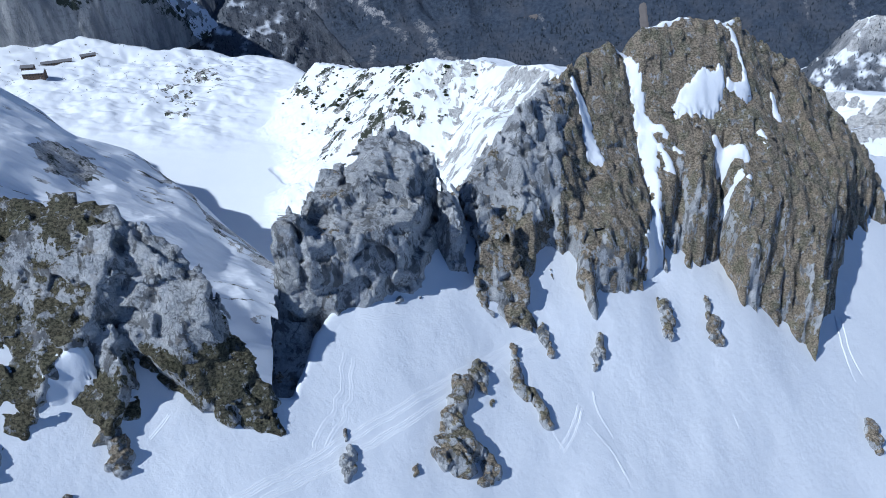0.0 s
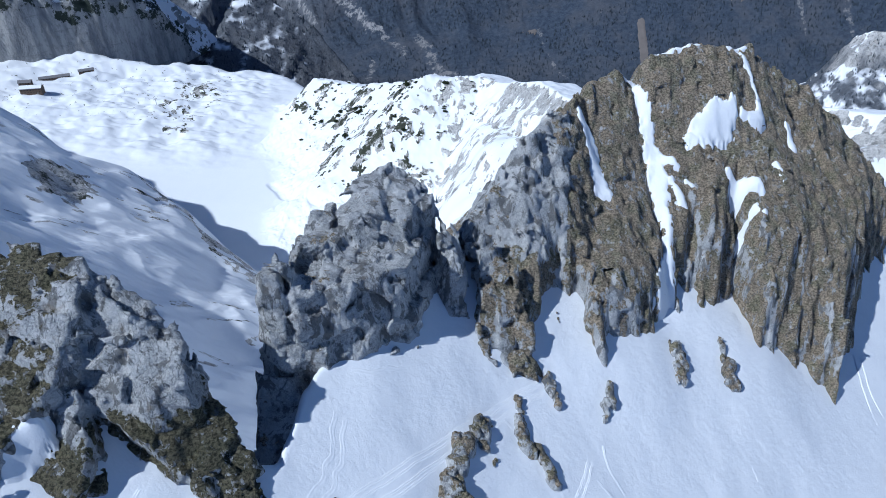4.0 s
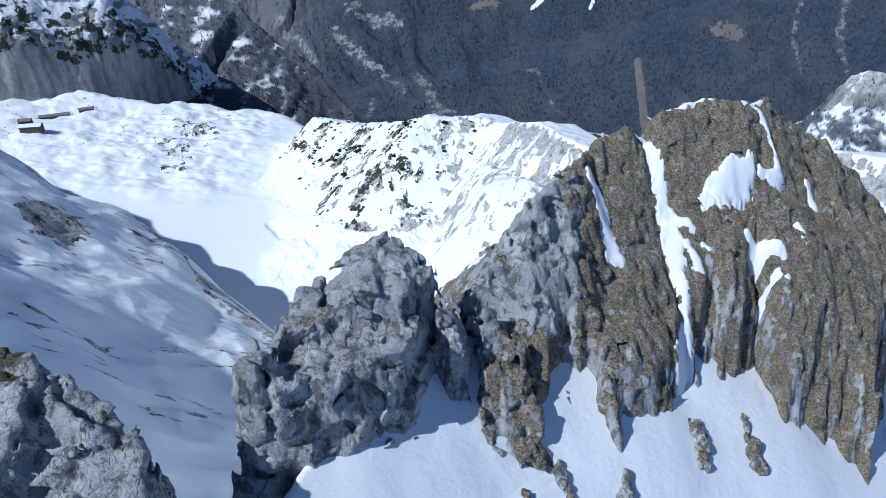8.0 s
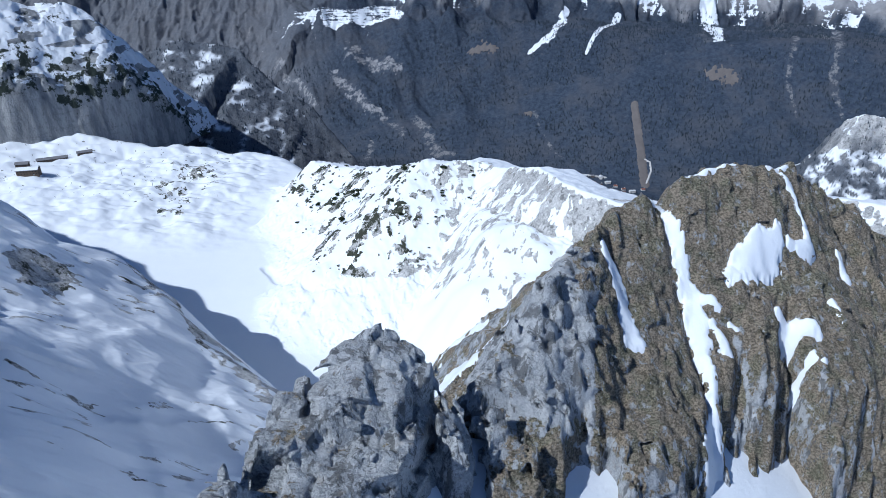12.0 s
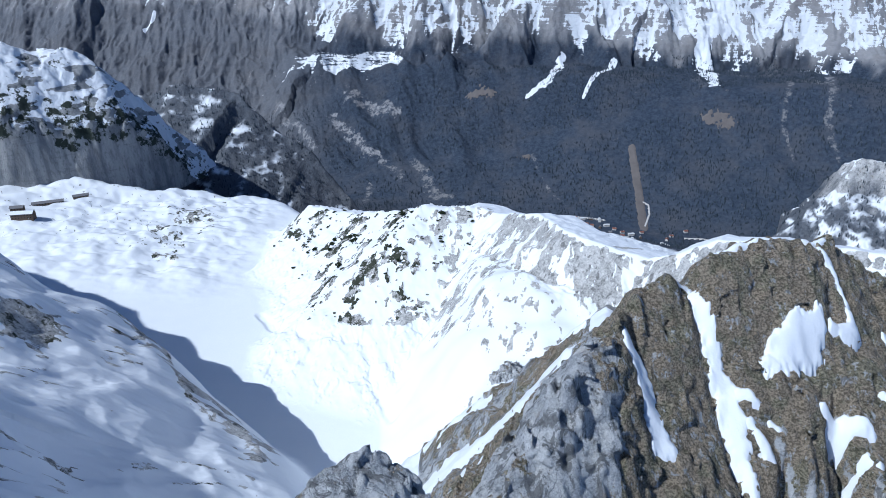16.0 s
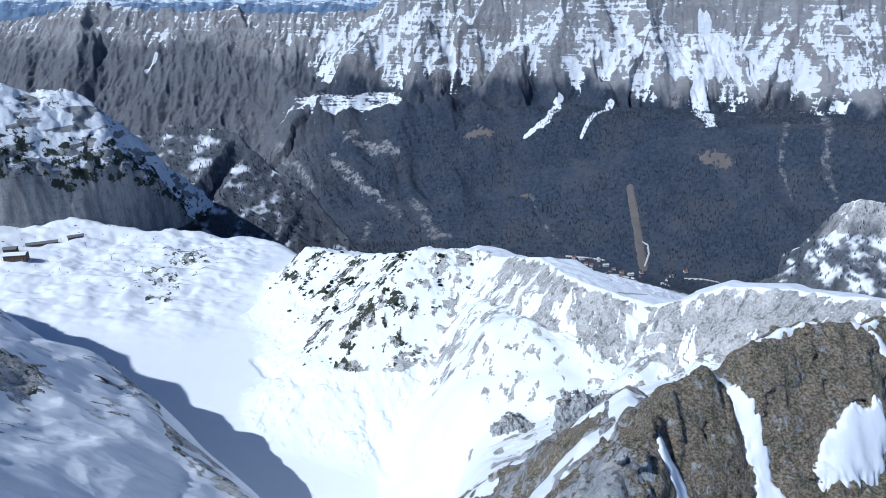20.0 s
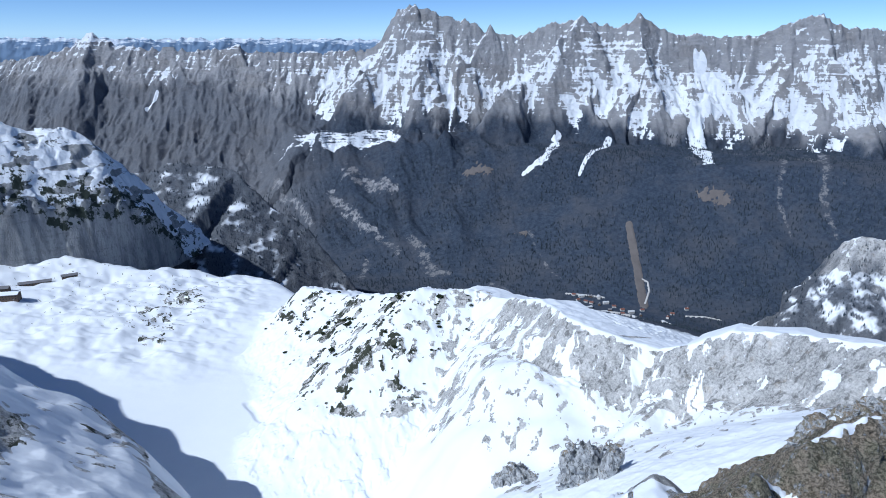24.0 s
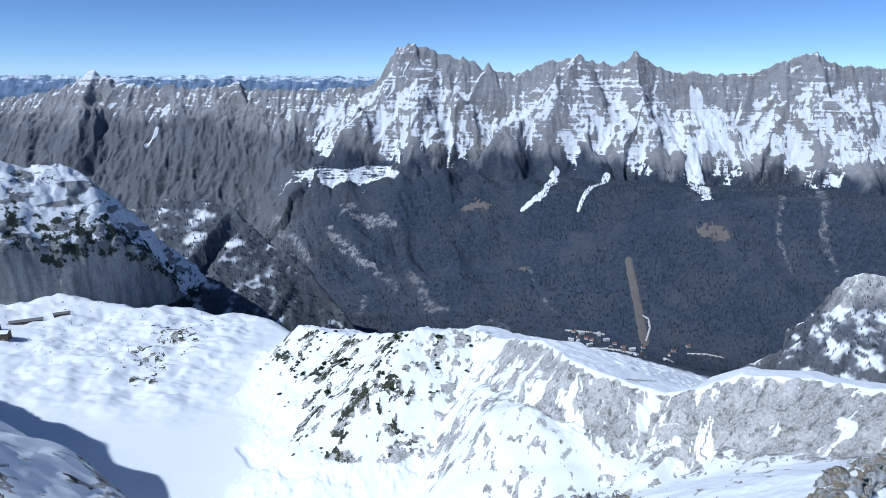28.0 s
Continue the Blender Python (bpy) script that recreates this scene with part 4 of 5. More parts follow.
def build_peak():
    # a fin of turfed rock that stands free below the buttress
    fin = cluster([([(6.5, 150), (8, 138), (9.5, 131.5), (16, 130), (22, 133.5), (21, 141), (14, 154)], [(9, 150, -86.5, -0.45, 1.02)], -105, 0.15),
                   ([(14, 152), (17, 148), (24, 150), (26, 160), (17, 165)], [(20, 155, -91, -0.2, 0.9)], -100, 0.15)], 1.5)

    def shape(x, y, z):
        d = (z - peak_height(x[:, :, 0], y[:, :, 0])[:, :, None]) * 0.62
        d = soft_min(d, fin(x, y, z), 1.2)
        return np.maximum(d, -ellipsoid(x, y, z, (6.0, 152, -95), (4.2, 6.5, 5.5)))

    def marks(v):
        x, y, z = v.T
        low = smooth(17, 4, y - np.interp(x, *np.array(PEAK_FOOT, float).T) + 9 * ridged(x / 8, y / 50, 5.7, 2) - 4)
        t = 0.92 - 0.12 * smooth(60, 54, x) + 0.34 * fbm(x / 20, y / 20, z / 20, 4) - 0.62 * smooth(36, 27, x + 5 * perlin(x / 9, y / 9, z / 9)) * smooth(-98, -90, z) - 0.14 * low
        t = t + 0.12 * smooth(118, 128, x) - 0.55 * smooth(0.64, 0.9, ridged(x / 6, y / 26, z / 46, 3)) * (0.3 + 0.7 * low)
        return {"turf": t}
    strength = lambda x, y, z: 0.58 + 0.55 * smooth(42, 32, x) + 0.40 * smooth(-98, -114, z) * smooth(130, 122, x)
    me = rock_mesh("rocky_peak", shape, craggy(strength, 4.2, 1.45), ((-14, 122, -168), (186, 272, -55)), 0.62, M_CRAG, marks, 3.2)
    gully = lambda y: 57 + 0.16 * (207 - y)
    cleft = lambda y: 110 + 0.62 * (224 - y) + 0.003 * (224 - y) ** 2
    co = split_thing("rocky_peak", me, "rocky peak of grey limestone with brown turf and snow patches", "rocky peak", [
        ("buttress", "pale grey limestone buttress", lambda x, y, z: x < 32 + 3 * perlin(y / 6, z / 6, 0.5)),
        ("east_block", "turf block behind a dark cleft", lambda x, y, z: x > cleft(y)),
        ("rock_rib", "ribs of pale limestone running into the snow", lambda x, y, z: z < -113 + 4 * perlin(x / 6, y / 6, 0.5)),
        ("turf_rib", "brown turf rib with grey slabs", lambda x, y, z: x < gully(y)),
        ("turf_face", "brown turf face with grey stones", None)])
    box, step = (-14, 122, 186, 272), 0.62
    hm = top_map(co, box, step)
    large = "large patch of old snow lying on brown turf"
    thin = "narrow strip of old snow in a rocky gully"
    small = "small patch of old snow on brown turf"
    snow_patch([(74, 196.8, 2.6), (77.5, 198.5, 4.6), (82, 201, 5.4), (85.5, 203.5, 3.4), (87, 206, 1.2)], hm, box, step, large, 1.4, 0.26)
    snow_patch([(90.5, 204.5, 1.3), (94.5, 204.8, 2.6), (97.2, 206, 2.0), (97, 209.5, 0.8)], hm, box, step, small, 1.5, 0.3)
    snow_patch([(84.5, 190.8, 1.5), (87.5, 189.6, 2.5), (91, 187.8, 2.2), (93.5, 187, 1.6)], hm, box, step, small, 1.8, 0.26)
    snow_patch([(91, 183, 1.1), (93, 182, 1.2)], hm, box, step, small)
    snow_patch([(57.4, 206.5, 0.9), (58.6, 203, 1.5), (59.8, 199, 1.5), (60.6, 194.5, 1.7), (62.5, 190.6, 2.7), (62.6, 186, 2.5), (63.4, 181, 1.5), (64.2, 176.5, 1.3), (64.2, 171.5, 1.3), (63.5, 167, 2.6), (62.5, 162, 4.6)], hm, box, step, thin, 0.7, 0.34)
    snow_patch([(64.5, 190.6, 2.2), (67.8, 189.4, 1.5)], hm, box, step, small, 0.7, 0.3)
    snow_patch([(66, 186, 1.2), (69.2, 181.8, 1.1)], hm, box, step, small)
    snow_patch([(71, 187, 0.8), (72.4, 186.2, 0.7)], hm, box, step, small)
    snow_patch([(38.8, 190.5, 1.3), (40.6, 186, 2.1), (42.2, 181, 1.8), (44.4, 176.4, 2.9)], hm, box, step, thin, 0.7, 0.32)
    snow_patch([(108, 211.5, 0.6), (110.5, 207, 1.3)], hm, box, step, thin)
    snow_patch([(99.5, 195, 0.8), (101.5, 190.5, 0.6)], hm, box, step, thin)
    snow_patch([(92, 219, 1.4), (95, 215, 1.0), (97, 211, 0.7)], hm, box, step, thin)
    snow_patch([(62, 211.5, 0.7), (69, 214.5, 1.3), (77, 216.6, 0.9)], hm, box, step, "snow cornice along the top of a turf-covered peak")
    snow_patch([(88, 219.5, 1.4), (94, 222, 1.2)], hm, box, step, "snow cornice along the top of a turf-covered peak")
    snow_patch([(128, 205, 1.2), (133, 200, 2.2), (139, 196, 3.4)], hm, box, step, "shaded snow filling a deep rock cleft", 0.9)
    snow_patch([(53, 207.5, 1.0), (56, 208, 1.0)], hm, box, step, small)


TOWER = [
    # the wall above the snow, with a ledge along its top
    ([(-34, 115), (-28, 113), (-6.5, 126.5), (-2, 139), (-2, 153), (-12, 156), (-26, 146)], [(-15, 124, -79, -0.14, 0.10)], -96, 0.07),
    # the summit: a roof whose steep side is turned from the sun
    ([(-21, 132), (-8, 134), (-2.6, 146), (-2.6, 152), (-10, 155), (-17, 151), (-26, 139)], [(-10, 151, -70.2, -0.55, 0.42), (-13, 148, -69.6, 0.12, 0.25)], -80, 0.12),
    # the shoulder and its boulder
    ([(-31, 129), (-24, 125), (-19, 134), (-21, 143), (-28.5, 140)], [(-27, 136, -74.6, -0.1, 0.12)], -84, 0.08),
    ([(-28.4, 137.4), (-27, 136.0), (-25.6, 136.6), (-25.2, 138.4), (-26.4, 139.8), (-28, 139.2)], [(-26.8, 138, -72.4, 0.2, -0.2)], -76, 0.1),
    ([(-31, 126), (-28, 125), (-26.6, 130), (-30, 133)], [(-29, 129, -75.2, 0, 0.1)], -84, 0.16),
    # the pillar and its foot along the edge of the snow
    ([(-36.5, 118), (-34, 113), (-29.5, 113.5), (-28.5, 119), (-32.5, 125)], [(-33, 119, -72.6, 0.05, 0.12)], -90, 0.05),
    ([(-36.5, 114), (-35, 92), (-31.5, 90.5), (-29, 97), (-27, 108), (-27, 116)], [(-31, 114, -95, 0.0, 0.62)], -100, 0.05),
    # the small pinnacle in the gap
    ([(-2.5, 141), (1.5, 136.5), (5, 138), (5, 147), (-2.5, 151)], [(1, 143, -82.5, -0.5, 0.3)], -98, 0.12)]


def build_tower():
    shape = cluster(TOWER, 0.9)

    def marks(v):
        x, y, z = v.T
        return {"turf": 0.0 + 0.36 * fbm(x / 7, y / 7, z / 3.0, 3)}
    me = rock_mesh("rock_tower", shape, craggy(0.8, 6.0, 1.2, 0.6), ((-44, 84, -136), (11, 162, -62)), 0.4, M_CRAG, marks, 3.2)
    split_thing("rock_tower", me, "massive grey limestone rock tower on a snow ridge", "rock tower", [
        ("summit_block", "", lambda x, y, z: (z > -84) & (x > -23)),
        ("boulder", "", lambda x, y, z: (z > -77.5) & (x > -28.6) & (x <= -23)),
        ("pillar", "slender grey rock pillar", lambda x, y, z: x < -28.2),
        ("rock_foot", "", None)])


OUTCROP = [
    # the broken shoulder
    ([(-125, 84), (-112, 76), (-72, 81), (-62, 88), (-57, 98), (-58, 110), (-125, 112)], [(-70, 103, -64.4, 0.02, 0.35), (-66, 90, -75.5, 0.06, 1.0)], -80, 0.1),
    # the pale jointed rib
    ([(-64, 95), (-56, 91.5), (-49, 91), (-42.5, 94), (-41.5, 99), (-45, 104), (-61, 110)], [(-59, 104, -66.0, -0.52, 0.2), (-54, 93, -80.5, -0.1, 1.5)], -84, 0.14),
    # turfed feet either side of a pocket of snow
    ([(-70, 84), (-64, 78), (-58, 78.5), (-55.5, 84), (-57, 94), (-70, 94)], [(-62, 82, -88.5, 0.0, 1.05)], -92, 0.12),
    ([(-49.5, 93), (-48, 88), (-38, 87), (-33, 89.5), (-33.5, 92.5), (-39, 98), (-46, 99)], [(-45, 90, -90.5, -0.8, 1.1)], -96, 0.14),
    ([(-100, 74), (-84, 69), (-70, 74), (-66, 84), (-100, 86)], [(-75, 76, -88, -0.1, 0.9)], -92, 0.1)]


def build_outcrop():
    shape = cluster(OUTCROP, 1.2)

    def marks(v):
        x, y, z = v.T
        return {"turf": 0.46 + 0.4 * fbm(x / 9, y / 9, z / 9, 3) - 0.46 * smooth(-64, -58, x) * smooth(-87, -81, z) + 0.25 * smooth(-82, -90, z), "dark_turf": 1 + 0 * x}
    me = rock_mesh("rock_outcrop", shape, craggy(0.8, 4.6, 0.95, 0.8), ((-128, 62, -122), (-26, 118, -54)), 0.46, M_CRAG, marks, 3.4)
    split_thing("rock_outcrop", me, "grey limestone outcrop with dark turf beside a snow saddle", "rock outcrop", [
        ("pale_rib", "pale jointed limestone rib", lambda x, y, z: (x > -62) & (z > -84)),
        ("turf_foot", "dark turf with loose stones", lambda x, y, z: z < -84),
        ("shoulder", "", None)])


# ---- far range ----
def hollow_of(z, rounds, reach):
    """How deep a place lies below the mean of its surroundings."""
    mean = z
    for _ in range(rounds):
        p = np.pad(mean, reach, mode="edge")
        mean = (p[:-2 * reach, reach:-reach] + p[2 * reach:, reach:-reach] + p[reach:-reach, :-2 * reach] + p[reach:-reach, 2 * reach:]) / 4
    return mean - z


def build_range():
    xs, ys = np.linspace(-3500, 3300, 1120), np.linspace(3250, 4790, 350)
    y, x = np.meshgrid(ys, xs, indexing="ij")
    z = np.maximum(range_height(x, y), valley(x, y) - 12)
    gy, gx = np.gradient(z, ys, xs)
    s = np.hypot(gx, gy)
    line = -430 + 150 * smooth(-300, -1500, x) - 60 * smooth(900, 1300, x)
    hollow = hollow_of(z, 10, 2)
    broad = hollow_of(z, 30, 5)
    yc = np.interp(x, [-3600, -600, -100, 900, 2200, 3600], [4720, 4640, 4520, 4340, 4040, 3760])
    cliff = smooth(190, 110, yc - y + 60 * fbm(x / 140, y / 140, 2.9, 3)) * smooth(-800, -350, x)
    high = smooth(-90, 90, z - line + 110 * fbm(x / 260, y / 260, 0.9, 4) + 70 * smooth(-10, 30, broad) - 45)
    west = smooth(-450, -1000, x)
    snow = 0.02 + 0.57 * high - 0.16 * cliff - 0.34 * smooth(1.2, 2.0, s) + 0.20 * smooth(-2, 8, hollow) * smooth(-150, 30, z - line) + 0.14 * smooth(0, 25, broad) * high
    snow = snow + 0.15 * smooth(-0.3, 0.5, gx / (s + 0.1)) * high - 0.20 * smooth(0.1, 0.5, fbm(x / 170, y / 120, 8.1, 4)) * high
    snow = snow - west * (0.36 * smooth(-20, -120, z) - 0.06) + 0.22 * smooth(-60, 10, z) * west
    plateau = smooth(1, 0.6, np.hypot((x + 440) / 540, (y - 4030) / 130) + 0.4 * fbm(x / 90, y / 60, 3.9, 4)) * smooth(-490, -530, z)
    snow = np.maximum(snow, 0.56 * plateau)
    for lane in SNOW_CHUTES:
        snow = np.maximum(snow, 0.8 * smooth(1.4, 0.6, lane_distance(x, y, lane) + 0.6 * fbm(x / 30, y / 45, 2.7, 4)))
    wood = smooth(70, -60, z - line + 90 * fbm(x / 150, y / 150, 5.9, 4)) * (1 - 0.35 * west)
    v = np.stack([x, y, z], -1).reshape(-1, 3)
    me = mesh_from("mountain_range", v, grid_faces(*x.shape), M_RANGE, {"snow": snow, "wood": wood, "bare": bare_ground(x, y)})
    tagged(new("mountain_range", me), "far jagged limestone range streaked with snow above forest", "mountain range", kind="structure")
    # the last ranges on the horizon, blue from haze put into their colour
    xs, k = np.linspace(-3700, 600, 700), np.linspace(0, 1, 24)
    kk, x = np.meshgrid(k, xs, indexing="ij")
    top = -34 + 22 * ridged(x / 130, 0.1, 0.4, 5)
    z = -330 + (top + 330) * kk ** 0.7
    y = 4790 + 110 * kk + 12 * fbm(x / 60, z / 60, 0.2, 3)
    v = np.stack([x, y, z], -1).reshape(-1, 3)
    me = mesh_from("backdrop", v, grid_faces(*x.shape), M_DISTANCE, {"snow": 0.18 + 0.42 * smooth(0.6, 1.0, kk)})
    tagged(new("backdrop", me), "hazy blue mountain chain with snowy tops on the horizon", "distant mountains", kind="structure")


# ---- the dark cliff west of the valley and the wooded shelf behind it ----
CLIFF_CREST = [(-1900, 1560, -60), (-1350, 1740, -170), (-1111, 1880, -212), (-1051, 1920, -236), (-965, 1980, -251), (-938, 2020, -304), (-876, 2120, -422), (-807, 2220, -553), (-790, 2290, -688)]
SHELF_CREST = [(-1500, 2420, -440), (-1018, 2500, -465), (-956, 2520, -429), (-721, 2530, -449), (-671, 2500, -509), (-459, 2450, -654), (-298, 2390, -826), (-200, 2350, -960)]
EAST_CREST = [(1112, 2380, -1035), (1304, 2360, -909), (1321, 2290, -713), (1360, 2200, -622), (1600, 2150, -600), (2300, 2100, -500)]


def build_cliff():
    """The west cliff: a snowfield on top, then a tall bare wall turned away from the sun."""
    far, drop = np.array([(0, 0), (60, 38), (165, 172), (195, 410), (420, 560)], float).T

    def top(x, y):
        d, zc, run = along(x + 9 * fbm(x / 90, y / 90, 4.1, 3), y + 9 * fbm(x / 90, y / 90, 6.1, 3), CLIFF_CREST)
        return zc - np.interp(d, far, drop) - 0.35 * np.maximum(-d, 0) + 12 * fbm(x / 80, y / 80, 1.2, 3), d

    def shape(x, y, z):
        h, d = top(x[:, :, 0], y[:, :, 0])
        return (z - h[:, :, None]) * np.where((d > 150) & (d < 210), 0.25, 0.7)[:, :, None]

    rough = craggy(1.0)

    def coarse(x, y, z):
        return 3.2 * rough(x / 7.0, y / 7.0, z / 16.0)

    def marks(v):
        x, y, z = v.T
        h, d = top(x, y)
        band = smooth(0.05, 0.3, fbm(x / 90, y / 90, z / 22, 4)) * smooth(-10, 30, d)
        rim = smooth(70, 150, d) * smooth(178, 165, d)
        return {"snow": 0.98 + 0.3 * fbm(x / 55, y / 55, z / 30, 4) - 0.85 * smooth(140, 175, d) - 0.7 * band, "wood": 0.20 + 0.30 * rim + 0.40 * fbm(x / 34, y / 34, z / 26, 4) - 0.4 * smooth(168, 180, d)}
    me = rock_mesh("cliff_west", shape, coarse, ((-1500, 1560, -640), (-600, 2380, -130)), 5.0, M_CLIFF, marks, 24.0)
    tagged(new("cliff_west", me), "shaded grey rock cliff under a snowy top", "rock cliff", kind="structure")


def build_massif(name, label, crest, box, step, profile, back, amp, wood_line, snow_bias):
    """A mountainside below a crest line. profile: pairs of (distance, drop) on its near side."""
    xs, ys = np.arange(box[0], box[1], step), np.arange(box[2], box[3], step)
    y, x = np.meshgrid(ys, xs, indexing="ij")
    d, zc, run = along(x + amp * 0.8 * fbm(x / 90, y / 90, 4.1, 3), y + amp * 0.8 * fbm(x / 90, y / 90, 6.1, 3), crest)
    far, drop = np.array(profile, float).T
    z = zc - np.interp(d, far, drop) - back * np.maximum(-d, 0)
    z = z + amp * 0.8 * (ridged(x / 130, y / 130, 1.2, 4) - 0.6) + 0.22 * amp * fbm(x / 30, y / 30, 3.2, 3)
    gy, gx = np.gradient(z, ys, xs)
    s = np.hypot(gx, gy)
    snow = snow_bias + 0.4 * fbm(x / 60, y / 60, 6.2, 4) - 0.75 * smooth(0.8, 1.5, s)
    wood = 0.85 * smooth(wood_line + 60, wood_line - 60, z + 70 * fbm(x / 70, y / 70, 2.4, 4)) * smooth(0.75, 0.5, snow)
    v = np.stack([x, y, z], -1).reshape(-1, 3)
    me = mesh_from(name, v, grid_faces(*x.shape), M_GROUND, {"snow": snow, "wood": wood, "bare": 0 * z})
    tagged(new(name, me), label, "rock cliff", kind="structure")
    return xs, ys, z, snow


build_ground()
build_peak()
build_tower()
build_outcrop()
build_range()
build_cliff()
SHELF = build_massif("shelf_west", "wooded rock shelf dusted with snow above the valley", SHELF_CREST, (-1500, -100, 1950, 2900), 6, [(0, 0), (25, 30), (600, 330), (900, 600)], 1.2, 15, -330, 0.47)
EAST = build_massif("slope_east", "steep rocky mountainside with snow ledges and scattered trees", EAST_CREST, (900, 2300, 1650, 2700), 6, [(0, 0), (60, 90), (260, 210), (700, 560)], 1.0, 26, -690, 0.61)


# ---- rocks that stand out of the snow slope ----
def snow_rock(x, y, wide, long, tall, turn, label, turf=0.45, step=0.3):
    """A crag on the slope, a chain of angular blocks: x, y of its middle, its half sizes across and along, its height over the snow."""
    rng = random.Random(int(x * 7 + y * 13))
    a = radians(turn)
    chain = []
    count = 3 + int(long + wide)
    for n in range(count):
        s = -0.8 + 1.6 * n / (count - 1)
        off = rng.uniform(-0.45, 0.45) * wide
        px, py = x + off * math.cos(a) - s * long * math.sin(a), y + off * math.sin(a) + s * long * math.cos(a)
        k = rng.uniform(0.6, 0.95) * (1 - 0.45 * s * s)
        z = float(land(np.array([px]), np.array([py]))[0])
        chain.append(facet_rock((px, py, z - 0.2 * tall), (max(wide * k, 0.4), max(0.55 * long * k, 0.45), tall * (0.5 + k)), turn + rng.uniform(-35, 35), rng.randrange(999)))

    def solid(x, y, z):
        return functools.reduce(np.minimum, [p(x, y, z) for p in chain])

    def marks(v):
        return {"turf": turf + 0.5 * fbm(v[:, 0] / 3, v[:, 1] / 3, v[:, 2] / 3, 3)}
    z = float(land(np.array([x]), np.array([y]))[0])
    m = max(wide, long) * 1.25 + 1.0
    me = rock_mesh("rock", solid, craggy(0.26, 2.4), ((x - m, y - m, z - 0.8 * m - 1), (x + m, y + m, z + tall + 0.8 * m + 0.5)), step, M_CRAG, marks, 2.0)
    n = len(me.vertices)
    co, loops, tuft = np.empty(n * 3, np.float32), np.empty(len(me.loops), np.int32), np.empty(n, np.float32)
    me.vertices.foreach_get("co", co)
    me.loops.foreach_get("vertex_index", loops)
    me.attributes["turf"].data.foreach_get("value", tuft)
    faces = loops.reshape(-1, 4)
    tag = pieces(n, faces)
    kinds = np.unique(tag)
    if len(kinds) == 1:
        tagged(new("rock", me), label, "rock", "rocks on the snow slope")
        return
    root = tagged(new("rock"), label, "rock", "rocks on the snow slope")
    for k in kinds:
        used, index = np.unique(faces[tag[faces[:, 0]] == k], return_inverse=True)
        ob = new("block", mesh_from("block", co.reshape(-1, 3)[used], index.reshape(-1, 4), M_CRAG, {"turf": tuft[used]}))
        ob.parent = root


TURFED = "brown turf-covered limestone rock jutting from a snow slope"
GREY = "grey limestone rock jutting from a snow slope"
snow_rock(63.6, 148.5, 2.4, 6.0, 2.2, -8, TURFED)
snow_rock(79.5, 151.0, 3.0, 4.2, 2.4, 0, TURFED)
snow_rock(79.3, 157.5, 1.0, 3.4, 1.2, -5, GREY)
snow_rock(40.5, 130.5, 1.7, 5.0, 1.8, -12, GREY, 0.1)
snow_rock(62.0, 153.0, 0.9, 0.9, 0.9, 0, GREY)
snow_rock(17.2, 122.8, 1.4, 2.2, 1.4, 10, TURFED)
snow_rock(8.2, 114.0, 3.2, 3.4, 2.4, -20, TURFED)
snow_rock(3.0, 107.0, 3.4, 5.4, 2.8, -10, TURFED)
snow_rock(18.0, 116.5, 2.2, 4.4, 2.0, 28, TURFED)
snow_rock(23.0, 112.0, 1.9, 4.6, 1.9, 28, TURFED)
snow_rock(2.5, 97.0, 5.4, 5.2, 3.8, -15, TURFED)
snow_rock(8.8, 95.5, 3.0, 3.4, 2.2, 10, TURFED)
snow_rock(-20.0, 91.8, 0.8, 1.2, 0.9, 0, GREY)
snow_rock(-18.9, 87.0, 1.9, 3.0, 1.9, 10, GREY, 0.15)
snow_rock(11.0, 109.5, 0.9, 1.2, 0.9, 0, GREY)
snow_rock(-57.5, 77.0, 3.0, 3.6, 2.6, 20, TURFED)
snow_rock(26.0, 129.0, 1.8, 3.6, 1.6, 15, TURFED)
snow_rock(-5.8, 89.7, 0.9, 1.3, 0.9, 0, GREY)
snow_rock(134.5, 141.0, 3.0, 5.0, 2.4, 0, GREY)
snow_rock(29.0, 147.0, 0.8, 1.6, 0.8, 10, GREY)
snow_rock(-62.0, 68.5, 1.3, 1.0, 0.9, 0, TURFED)
snow_rock(-76.0, 70.0, 4.0, 3.0, 2.4, 0, TURFED)


